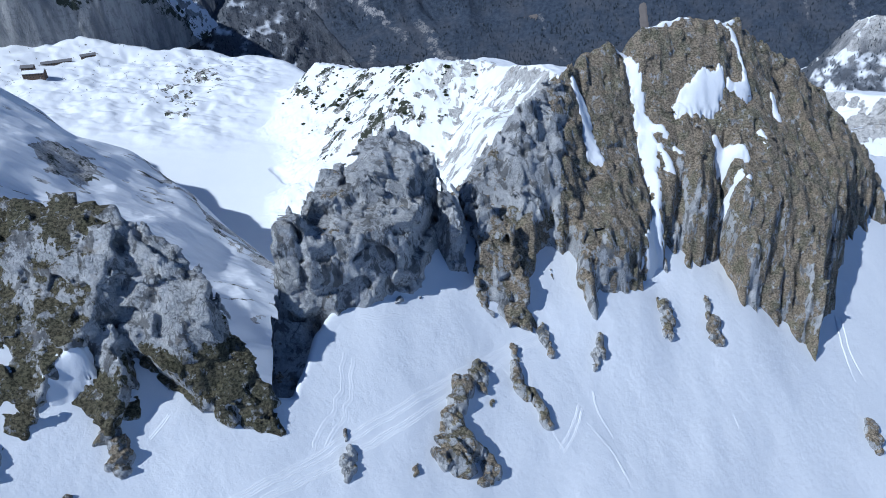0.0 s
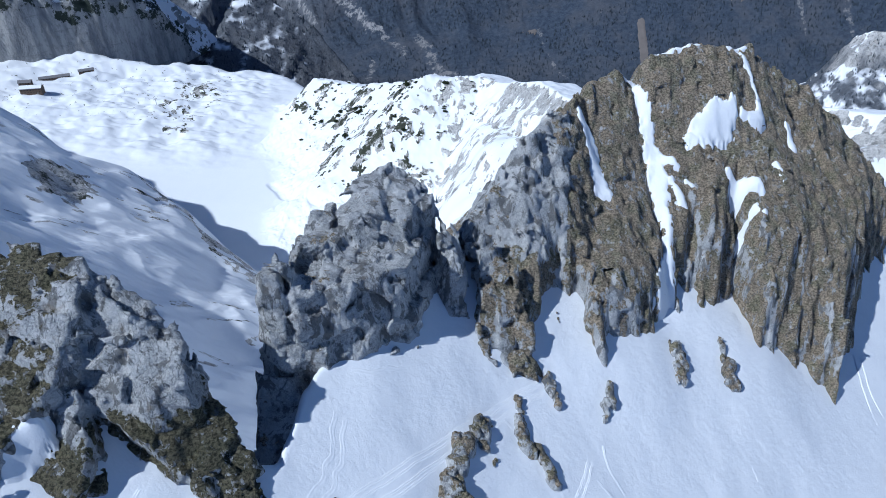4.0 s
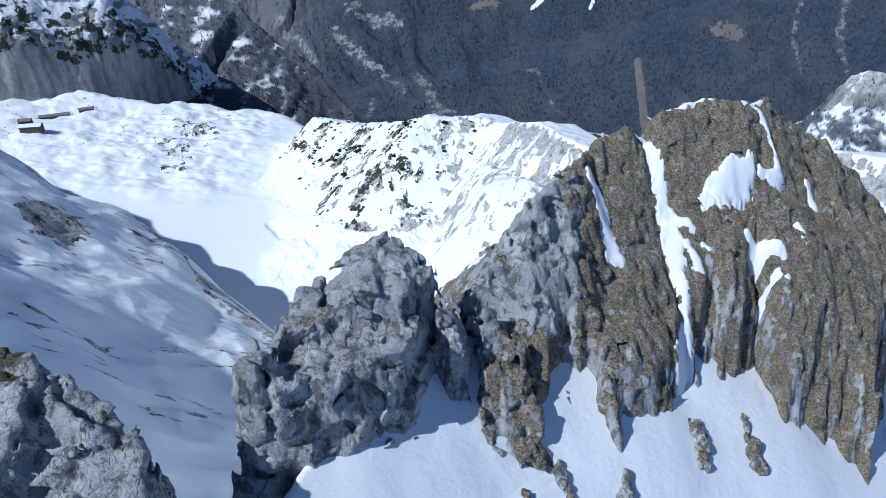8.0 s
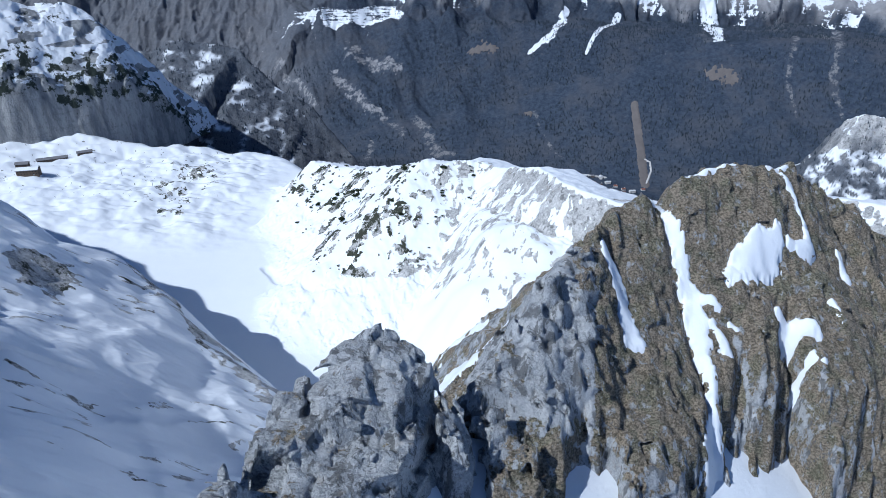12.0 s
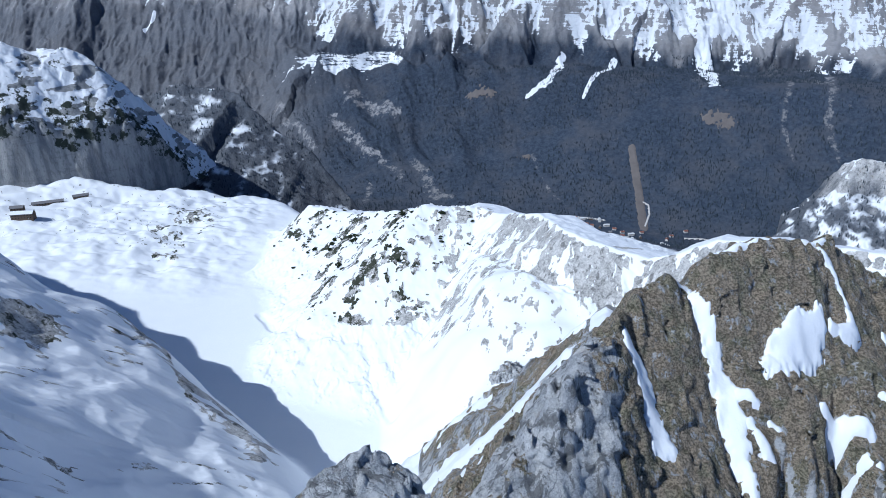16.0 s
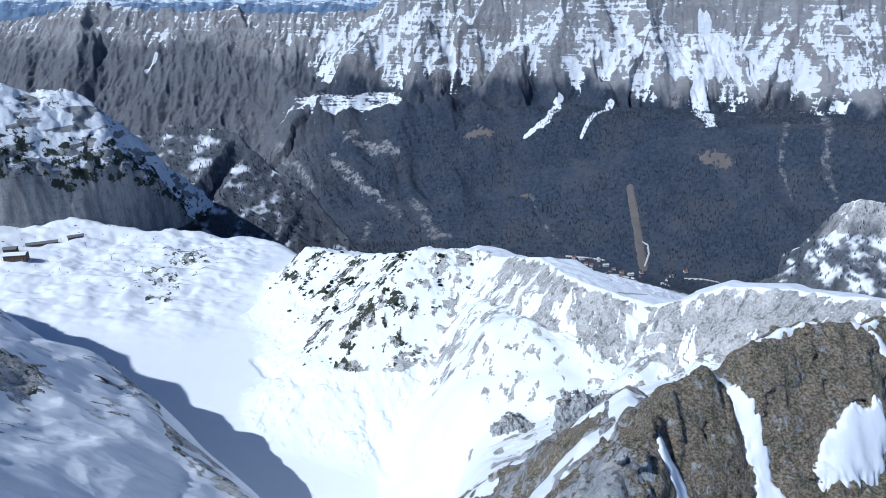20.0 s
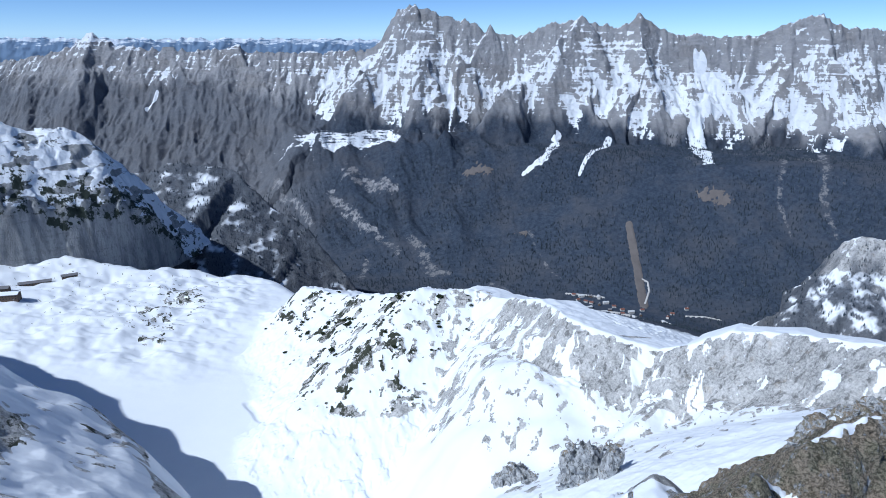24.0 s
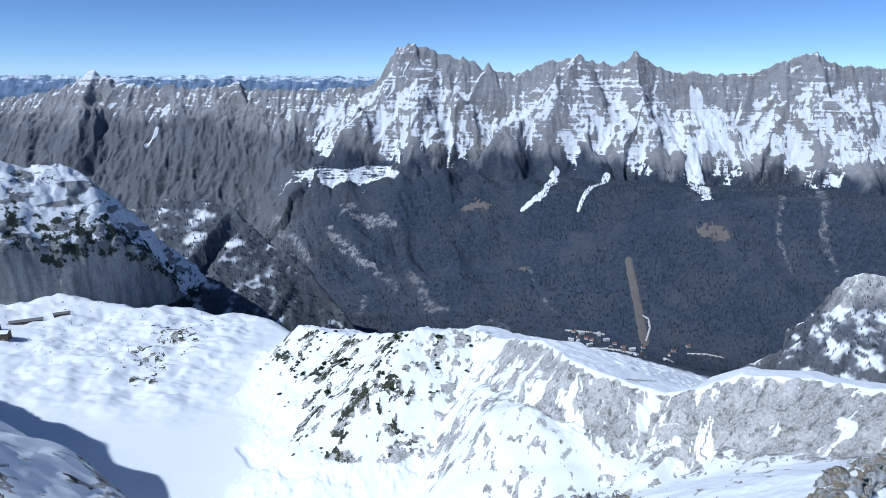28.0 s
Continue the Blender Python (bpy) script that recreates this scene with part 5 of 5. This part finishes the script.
# ---- the spur that runs down from the peak into the basin, and the crags at its end ----
def build_spur():
    def shape(x, y, z):
        k = np.maximum(ridge(x[:, :, 0], y[:, :, 0], SPUR, 0.95, 1.25, 3), land(x[:, :, 0], y[:, :, 0]) - 3)
        return (z - k[:, :, None] - 1.0) * 0.62

    def marks(v):
        x, y, z = v.T
        return {"turf": 0.42 + 0.45 * fbm(x / 20, y / 20, z / 20, 3)}
    me = rock_mesh("rock_spur", shape, craggy(0.75, 8.0), ((-8, 222, -275), (92, 400, -72)), 1.5, M_CRAG, marks)
    axis = lambda y: np.interp(y, [205, 245, 300, 360, 470], [52, 50, 46, 38, 50])
    v = split_thing("rock_spur", me, "broken grey limestone spur with brown turf running into a snow basin", "rock spur", [
        ("crest_rib", "jagged pale crest of the spur", lambda x, y, z: np.abs(x - axis(y) + 3 * perlin(y / 9, z / 9, 0.5)) < 6),
        ("west_flank", "broken slabs with brown turf", lambda x, y, z: x < axis(y)),
        ("east_flank", "", None)])
    box, step = (-8, 222, 92, 400), 1.3
    hm = top_map(v, box, step)
    for lane in ([(43, 250, 3), (38, 275, 4.5), (34, 300, 4)], [(26, 300, 2.0), (22, 318, 2.6)], [(56, 262, 4), (60, 290, 6), (64, 330, 7)], [(30, 335, 3), (28, 360, 4)]):
        ob = snow_patch(lane, hm, box, step, "strip of old snow between rock ribs of a spur", 1.1, fine=0.8)
        ob["group"] = "snow patches on the spur"


build_spur()


def outcrop_snow():
    parts = [ob.data for ob in bpy.data.objects["rock_outcrop"].children]
    co = [np.empty(len(me.vertices) * 3, np.float32) for me in parts]
    for me, v in zip(parts, co):
        me.vertices.foreach_get("co", v)
    box, step = (-135, 60, -28, 124), 0.6
    hm = top_map(np.concatenate(co).reshape(-1, 3), box, step)
    for lane in ([(-63.2, 86.5, 1.0), (-65, 84.8, 2.0), (-66.4, 82.8, 1.7), (-66.6, 80.6, 0.9)],):
        ob = snow_patch(lane, hm, box, step, "patch of old snow on a turf-covered outcrop", 0.5)
        ob["group"] = "snow patches on the outcrop"


outcrop_snow()


def basin_crag(blocks, label, turf=0.12):
    solid = union(blocks, 3.0)
    lo = [min(c[i] - r[i] for c, r, _, _ in blocks) - 5 for i in range(3)]
    hi = [max(c[i] + r[i] for c, r, _, _ in blocks) + 5 for i in range(3)]

    def marks(v):
        return {"turf": turf + 0.4 * fbm(v[:, 0] / 12, v[:, 1] / 12, v[:, 2] / 12, 3)}
    me = rock_mesh("crag", solid, craggy(1.5, 7.0), (lo, hi), 1.5, M_CRAG, marks)
    tagged(new("crag", me), label, "rock crag", "crags in the basin")


basin_crag([((84, 726, -458), (16, 14, 26), 0, 2.5), ((72, 730, -466), (12, 12, 20), 0, 2.5), ((100, 716, -452), (12, 12, 18), 0, 2.5)], "grey jagged limestone crag at the foot of a snow bowl")
basin_crag([((135, 640, -376), (20, 12, 26), 10, 2.5), ((155, 622, -372), (9, 9, 30), 0, 2.5)], "pale limestone crag with brown turf in a snow bowl")
basin_crag([((258, 508, -276), (13, 16, 17), 20, 3), ((280, 535, -276), (15, 13, 16), 0, 3), ((306, 547, -272), (16, 12, 15), 0, 3), ((335, 556, -272), (16, 12, 14), 0, 3)], "grey limestone crag with brown turf above a snow bowl", 0.42)
basin_crag([((180, 704, -406), (7, 6, 14), 10, 3), ((168, 716, -414), (9, 7, 12), 0, 3), ((158, 728, -424), (7, 6, 11), 0, 3)], "dark jagged limestone crag in a snow bowl", 0.3)


# ---- cleared ground, roads and trees in the valley ----
def drape(name, lane, material, label, category, lift=1.5, step=4.0, ragged=0.3, height=land):
    """Ground cover along a lane, laid over the land."""
    a = np.array(lane, float)
    reach = a[:, 2].max() * 1.7
    gx, gy = np.arange(a[:, 0].min() - reach, a[:, 0].max() + reach, step), np.arange(a[:, 1].min() - reach, a[:, 1].max() + reach, step)
    y, x = np.meshgrid(gy, gx, indexing="ij")
    inside = 1 - lane_distance(x, y, lane) + ragged * fbm(x / 18, y / 18, 0.7, 3)
    z = height(x, y) + lift * np.tanh(inside * 4)
    faces = grid_faces(*x.shape)
    faces = faces[(inside > -0.12).ravel()[faces].all(1)]
    used, index = np.unique(faces, return_inverse=True)
    me = mesh_from(name, np.stack([x, y, z], -1).reshape(-1, 3)[used], index.reshape(-1, 4), material)
    return tagged(new(name, me), label, category, kind="structure")


def far_side(x, y):
    return np.where(y > 3250, np.maximum(range_height(x, y), valley(x, y) - 12), land(x, y) - 25 * smooth(3250, 3450, y))


drape("cleared_strip", STRIP, M_MEADOW, "brown cleared strip through dark forest", "clearing", 3.0, 4.0, 0.15)
for meadow in MEADOWS:
    drape("meadow", meadow, M_MEADOW, "brown winter meadow in dark forest", "meadow", 4.0, 5.0, 1.0, far_side)
drape("road", [(878, 2715, 5), (915, 2790, 5), (922, 2840, 5), (905, 2860, 5)], M_ROAD, "pale gravel road beside the cleared strip", "road", 4.0, 2.5, 0.0)
drape("road", [(640, 2660, 8), (740, 2640, 9), (800, 2600, 11), (850, 2520, 12)], M_ROAD, "pale road through the village", "road", 4.0, 3.0, 0.0)
drape("road", [(570, 2830, 6), (640, 2810, 6), (720, 2780, 6)], M_ROAD, "pale road at the edge of the village", "road", 4.0, 3.0, 0.0)
drape("road", [(1010, 2600, 6), (1080, 2590, 6), (1130, 2560, 6)], M_ROAD, "pale road at the edge of the village", "road", 4.0, 3.0, 0.0)


def conifer_points(rng, n, x0, x1, y0, y1):
    x, y = rng.uniform(x0, x1, n), rng.uniform(y0, y1, n)
    ok = np.abs(x) < 0.74 * y + 60
    for lane in [STRIP] + MEADOWS + SCREES:
        ok &= lane_distance(x, y, lane) > 1.0
    ok &= np.hypot((x - 760) / 200, (y - 2680) / 130) > 1 - 0.3 * rng.rand(n)
    return x[ok], y[ok]


def conifers(name, label, x, y, z, h):
    """Many conifers in one mesh: each a pair of uneven five-sided tiers."""
    rng = np.random.RandomState(5)
    n = len(x)
    a = np.arange(5) * 2 * math.pi / 5
    tiers = []
    faces = []
    for t, (lo, hi, wide) in enumerate(((0.06, 0.72, 0.20), (0.42, 1.0, 0.13))):
        ring = np.stack([np.cos(a + t), np.sin(a + t), np.zeros(5)], 1)
        w = (wide * h)[:, None] * rng.uniform(0.7, 1.25, (n, 5))
        base = np.stack([x[:, None] + ring[:, 0] * w, y[:, None] + ring[:, 1] * w, (z + lo * h)[:, None] + 0 * w], -1)
        tip = np.stack([x + rng.uniform(-0.3, 0.3, n), y + rng.uniform(-0.3, 0.3, n), z + hi * h], -1)[:, None]
        tiers.append(np.concatenate([base, tip], 1))
        faces += [(6 * t + i, 6 * t + (i + 1) % 5, 6 * t + 5) for i in range(5)]
    v = np.concatenate(tiers, 1).reshape(-1, 3)
    f = (np.array(faces)[None] + 12 * np.arange(n)[:, None, None]).reshape(-1, 3)
    tagged(new(name, mesh_from(name, v, f, M_HAZY_CONIFER, flat=True)), label, "forest", kind="stuff")


def plant_forest():
    rng = np.random.RandomState(3)
    x, y = conifer_points(rng, 46000, -2300, 2400, 2050, 3800)
    z = far_side(x, y)
    low = (z < -500) & (rng.rand(len(x)) < 0.35 + 0.65 * smooth(-0.35, 0.25, fbm(x / 180, y / 180, 4.9, 3)))
    x, y, z = x[low], y[low], z[low]
    conifers("forest", "dense dark conifer forest covering the valley side", x, y, z - 1, rng.uniform(7, 15, len(x)))
    for data, n, level, label in ((SHELF, 5200, -420, "scattered conifers on a snowy rock shelf"), (EAST, 2600, -600, "scattered conifers on a rocky mountainside")):
        xs, ys, grid, snow = data
        i, j = rng.randint(0, len(ys), n), rng.randint(0, len(xs), n)
        ok = (grid[i, j] < level + 60 * rng.randn(n)) & (snow[i, j] < 0.75 + 0.15 * rng.randn(n))
        i, j = i[ok], j[ok]
        conifers("trees", label, xs[j] + rng.uniform(-3, 3, len(i)), ys[i] + rng.uniform(-3, 3, len(i)), grid[i, j] - 1, rng.uniform(6, 15, len(i)))


plant_forest()


# ---- buildings ----
def box_mesh(name, lo, hi, material):
    x0, y0, z0 = lo
    x1, y1, z1 = hi
    v = [(x, y, z) for z in (z0, z1) for y in (y0, y1) for x in (x0, x1)]
    f = [(0, 2, 3, 1), (4, 5, 7, 6), (0, 1, 5, 4), (2, 6, 7, 3), (0, 4, 6, 2), (1, 3, 7, 5)]
    return mesh_from(name, v, f, material, flat=True)


def gable(name, wide, deep, eave, top, material, over=0.6):
    """A gable roof with thickness, its ridge along x."""
    w, d, t = wide / 2 + over, deep / 2 + over, 0.5
    v = [(sx * w, sy, z) for sx in (-1, 1) for sy, z in ((-d, eave - 0.3), (0, top), (d, eave - 0.3), (d, eave - 0.3 + t), (0, top + t), (-d, eave - 0.3 + t))]
    f = [(0, 1, 7, 6), (1, 2, 8, 7), (2, 3, 9, 8), (3, 4, 10, 9), (4, 5, 11, 10), (5, 0, 6, 11), (0, 5, 4, 1), (1, 4, 3, 2), (6, 7, 10, 11), (7, 8, 9, 10)]
    return mesh_from(name, v, f, material, flat=True)


def child(name, me, parent, label="", m=None):
    ob = new(name, me)
    ob.parent = parent
    if m is not None:
        ob.matrix_basis = m
    return tagged(ob, label)


def house(label, wide, deep, eave, top, wall_mat, roof_mat, windows):
    root = new("house")
    tagged(root, label, "house", "houses of the village")
    prof = [(-deep / 2, -2), (deep / 2, -2), (deep / 2, eave), (0, top), (-deep / 2, eave)]
    v = [(sx * wide / 2, y, z) for sx in (-1, 1) for y, z in prof]
    f4 = [(i, (i + 1) % 5, 5 + (i + 1) % 5, 5 + i) for i in range(5)]
    me = bpy.data.meshes.new("wall")
    me.from_pydata(v, [], f4 + [(4, 3, 2, 1, 0), (5, 6, 7, 8, 9)])
    me.materials.append(wall_mat)
    child("wall", me, root)
    child("roof", gable("roof", wide, deep, eave, top, roof_mat), root)
    pane = box_mesh("window", (-0.8, -0.12, -0.9), (0.8, 0.12, 0.9), M_GLASS)
    for k in range(windows):
        child("window", pane, root, "", pose((k - (windows - 1) / 2) * wide / (windows + 0.5), -deep / 2, eave * 0.55))
    child("chimney", box_mesh("chimney", (-0.6, -0.6, 0), (0.6, 0.6, 2.2), M_PLASTER), root, "", pose(wide * 0.25, 1.2, top - 0.8))
    return root


def village():
    rng = random.Random(4)
    kinds = [house("white-plastered village house with a red roof", 16, 11, 6, 10, M_PLASTER, M_TILES, 4), house("white-plastered village house with a pale sheet roof", 24, 13, 8, 11, M_PLASTER, M_SHEET, 6),
             house("dark timber village house with a grey roof", 14, 10, 5, 9, M_BOARDS, M_ROOFGREY, 3)]
    spots = [(600, 2815), (630, 2800), (668, 2795), (700, 2782), (610, 2770), (640, 2755), (575, 2745), (600, 2725), (660, 2740), (690, 2722), (720, 2735), (745, 2700), (770, 2665), (720, 2665), (690, 2640), (760, 2625),
             (800, 2640), (830, 2610), (850, 2660), (790, 2575), (890, 2500), (930, 2585), (960, 2620), (640, 2690), (580, 2690), (1030, 2655)]
    for n, (x, y) in enumerate(spots):
        z = float(land(np.array([x]), np.array([y]))[0])
        m = pose(x, y, z, 0, 0, rng.choice((-25, -10, 5, 20, 65, 80)))
        if n < 3:
            kinds[n].matrix_basis = m
        else:
            copy_thing(kinds[rng.randrange(3)], m)
    hotel = house("large pale apartment house with a flat sheet roof", 60, 14, 13, 15, M_PLASTER, M_SHEET, 9)
    hotel.matrix_basis = pose(800, 2560, float(land(np.array([800.0]), np.array([2560.0]))[0]), 0, 0, -62)
    m = pose(905, 2505, float(land(np.array([905.0]), np.array([2505.0]))[0]), 0, 0, -62)
    copy_thing(hotel, m)


village()


def mountain_hut(x, y, turn, wide, deep, eave, label, snowy):
    root = new("mountain_hut")
    tagged(root, label, "mountain hut", "buildings in the basin")
    z = float(land(np.array([x]), np.array([y]))[0])
    root.matrix_basis = pose(x, y, z, 0, 0, turn)
    child("wall", box_mesh("wall", (-wide / 2, -deep / 2, -6), (wide / 2, deep / 2, eave), M_BOARDS), root)
    roof = child("roof", gable("roof", wide, deep, eave, eave + 4, M_ROOFGREY, 1.4), root)
    if snowy:
        child("snow", gable("snow", wide, deep, eave + 0.9, eave + 4.9, M_SNOW, 1.0), roof, "deep snow lying on the roof")
    pane = box_mesh("window", (-1.0, -0.15, -0.9), (1.0, 0.15, 0.9), M_GLASS)
    for k in range(int(wide // 6)):
        for level in (0.35, 0.75):
            child("window", pane, root, "", pose((k + 0.5) * 6 - wide / 2 + 1, -deep / 2, eave * level))
    child("door", box_mesh("door", (-1.2, -0.2, 0), (1.2, 0.2, 2.4), M_STEEL), root, "", pose(wide * 0.3, -deep / 2, 0.2))


mountain_hut(-915, 1478, 12, 44, 22, 12, "large dark mountain hut with deep snow on its roof", True)
mountain_hut(-946, 1512, 12, 26, 15, 9, "dark timber hut with a grey roof in deep snow", False)
mountain_hut(-925, 1596, 24, 66, 10, 5, "long low shed with a dark roof half buried in snow", False)
mountain_hut(-868, 1640, 30, 34, 9, 5, "long low shed with a dark roof half buried in snow", False)


def pylon():
    root = new("lift_pylon")
    tagged(root, "slender grey steel ski lift pylon in the snow", "lift pylon", "ski lift pylons")
    child("mast", box_mesh("mast", (-0.45, -0.45, -2), (0.45, 0.45, 15), M_STEEL), root)
    child("crossbar", box_mesh("crossbar", (-3.2, -0.3, 14.2), (3.2, 0.3, 14.9), M_STEEL), root)
    for sx in (-2.8, 2.8):
        child("sheave", box_mesh("sheave", (sx - 0.25, -1.6, 13.5), (sx + 0.25, 1.6, 14.2), M_STEEL), root)
    return root


first = pylon()
for n, (x, y) in enumerate(((-728, 1516), (-631, 1446), (-815, 1580))):
    m = pose(x, y, float(land(np.array([x]), np.array([y]))[0]), 0, 0, 35)
    if n:
        copy_thing(first, m)
    else:
        first.matrix_basis = m


# ---- dwarf pines on the basin wall ----
def pine_clump(seed, wide):
    """A low thicket of mountain pine: many short tufts of needles over crooked boughs."""
    rng = np.random.RandomState(seed)
    v, f = [], []
    for _ in range(260):
        r, a = wide * math.sqrt(rng.rand()), rng.rand() * 2 * math.pi
        c = np.array([r * math.cos(a) * 1.3, r * math.sin(a), 0.55 * wide * (1 - (r / wide) ** 2) * rng.rand() + 0.3])
        d = rng.normal(size=3) * 0.22 * wide
        e = rng.normal(size=3) * 0.16 * wide
        d[2] = abs(d[2])
        k = len(v)
        v += [c - e, c + e, c + d]
        f.append((k, k + 1, k + 2))
    return mesh_from("crown", np.array(v), np.array(f), M_PINE, flat=True)


def plant_pines():
    rng = random.Random(8)
    kinds = []
    for n in range(3):
        root = new("dwarf_pine")
        tagged(root, "dark green dwarf pine thicket on a snowy rock wall", "dwarf pine", "dwarf pines on the basin wall")
        child("crown", pine_clump(n, 3.0 + 0.7 * n), root)
        child("trunk", box_mesh("trunk", (-0.2, -0.2, -2), (0.2, 0.2, 1.2), M_BOARDS), root)
        kinds.append(root)
    n = 0
    while n < 120:
        s = rng.random()
        x = -300 + 400 * s + rng.uniform(-60, 60)
        d = rng.choice((rng.uniform(10, 60), rng.uniform(40, 160)))
        y = 1440 - 290 * min(s * 1.5, 1) - d
        if perlin(np.array([x / 45]), np.array([y / 45]), 6.5)[0] < 0.12 or x > 60:
            continue
        z = float(land(np.array([x]), np.array([y]))[0])
        if z < -560:
            continue
        m = pose(x, y, z - 0.3, 0, 0, rng.uniform(0, 360)) @ Matrix.Scale(rng.choice((0.5, 0.7, 0.9, 1.3)), 4)
        if n < 3:
            kinds[n].matrix_basis = m
        else:
            copy_thing(kinds[n % 3], m)
        n += 1


plant_pines()


# ---- ski tracks and a walked trail on the near slope ----
def ski_track(line, wide, label, wave=0.0, deep=1.0):
    """A shallow groove with low banks, laid on the snow along a line of (x, y)."""
    line = np.array(line, float)
    seg = np.hypot(*np.diff(line, axis=0).T)
    run = np.concatenate([[0], np.cumsum(seg)])
    n = int(run[-1] / 0.45)
    s = np.linspace(0, run[-1], n)
    x, y = np.interp(s, run, line[:, 0]), np.interp(s, run, line[:, 1])
    for _ in range(12):
        x[1:-1], y[1:-1] = (x[:-2] + x[1:-1] + x[2:]) / 3, (y[:-2] + y[1:-1] + y[2:]) / 3
    tx, ty = np.gradient(x), np.gradient(y)
    ll = np.hypot(tx, ty)
    nx, ny = -ty / ll, tx / ll
    wob = wave * perlin(s / 3, 0.5, 0.5)
    cols, rise = np.array([-1.5, -0.9, -0.35, 0.35, 0.9, 1.5]) * wide, (-0.12, 0.14, 0.02, 0.02, 0.14, -0.12)
    xs, ys = x[:, None] + nx[:, None] * (cols + wob[:, None]), y[:, None] + ny[:, None] * (cols + wob[:, None])
    z = land(xs, ys) + deep * np.array(rise) + 0.05 * fbm(xs / 0.9, ys / 0.9, 0.3, 2)
    me = mesh_from("ski_track", np.stack([xs, ys, z], -1).reshape(-1, 3), grid_faces(*xs.shape), M_SNOW)
    tagged(new("ski_track", me), label, "ski track", "ski tracks on the snow slope")


TRAIL = [(-39.3, 75.2), (-30.6, 81.8), (-21.2, 90.3), (-10.3, 99.9), (1.9, 111.3), (16.1, 124.4), (23.9, 130.9)]
for shift in (0.0, 0.9, 2.3, 3.0):
    ski_track([(x + shift, y - 0.5 * shift + 0.3 * shift * math.sin(x / 9)) for x, y in TRAIL], 0.24, "long shallow ski track crossing a snow slope", 0.25)
for line in ([(27.2, 105), (31, 110.4), (33.7, 116.7)], [(28.2, 104.5), (32, 109.8), (34.6, 116.2)], [(35.4, 113.2), (40.8, 109.5), (45, 102.7)], [(37.4, 111.7), (41.5, 108.7), (44, 104)],
             [(135.8, 179.7), (134.3, 168.4), (135.6, 158.5)], [(138.8, 180.6), (137.1, 168.2), (141.7, 158.5)], [(81.5, 129.8), (82.5, 126.8)], [(42, 112.3), (38.7, 116.2), (37.9, 121.2)],
             [(-52.8, 80.9), (-50.5, 85.2)], [(12.9, 119.5), (21, 114.4), (28.6, 105)]):
    ski_track(line, 0.22, "short curved ski track on a snow slope", 0.2)
for line in ([(-20.6, 107.2), (-21.4, 100.2), (-25.2, 87.4)], [(-18.8, 106.5), (-19.5, 99.5), (-22.8, 88)], [(-18.5, 116.5), (-13, 117.5), (-8.5, 120)]):
    ski_track(line, 0.4, "wind-cut furrow in the snow beside a rock tower", 0.9, 0.6)
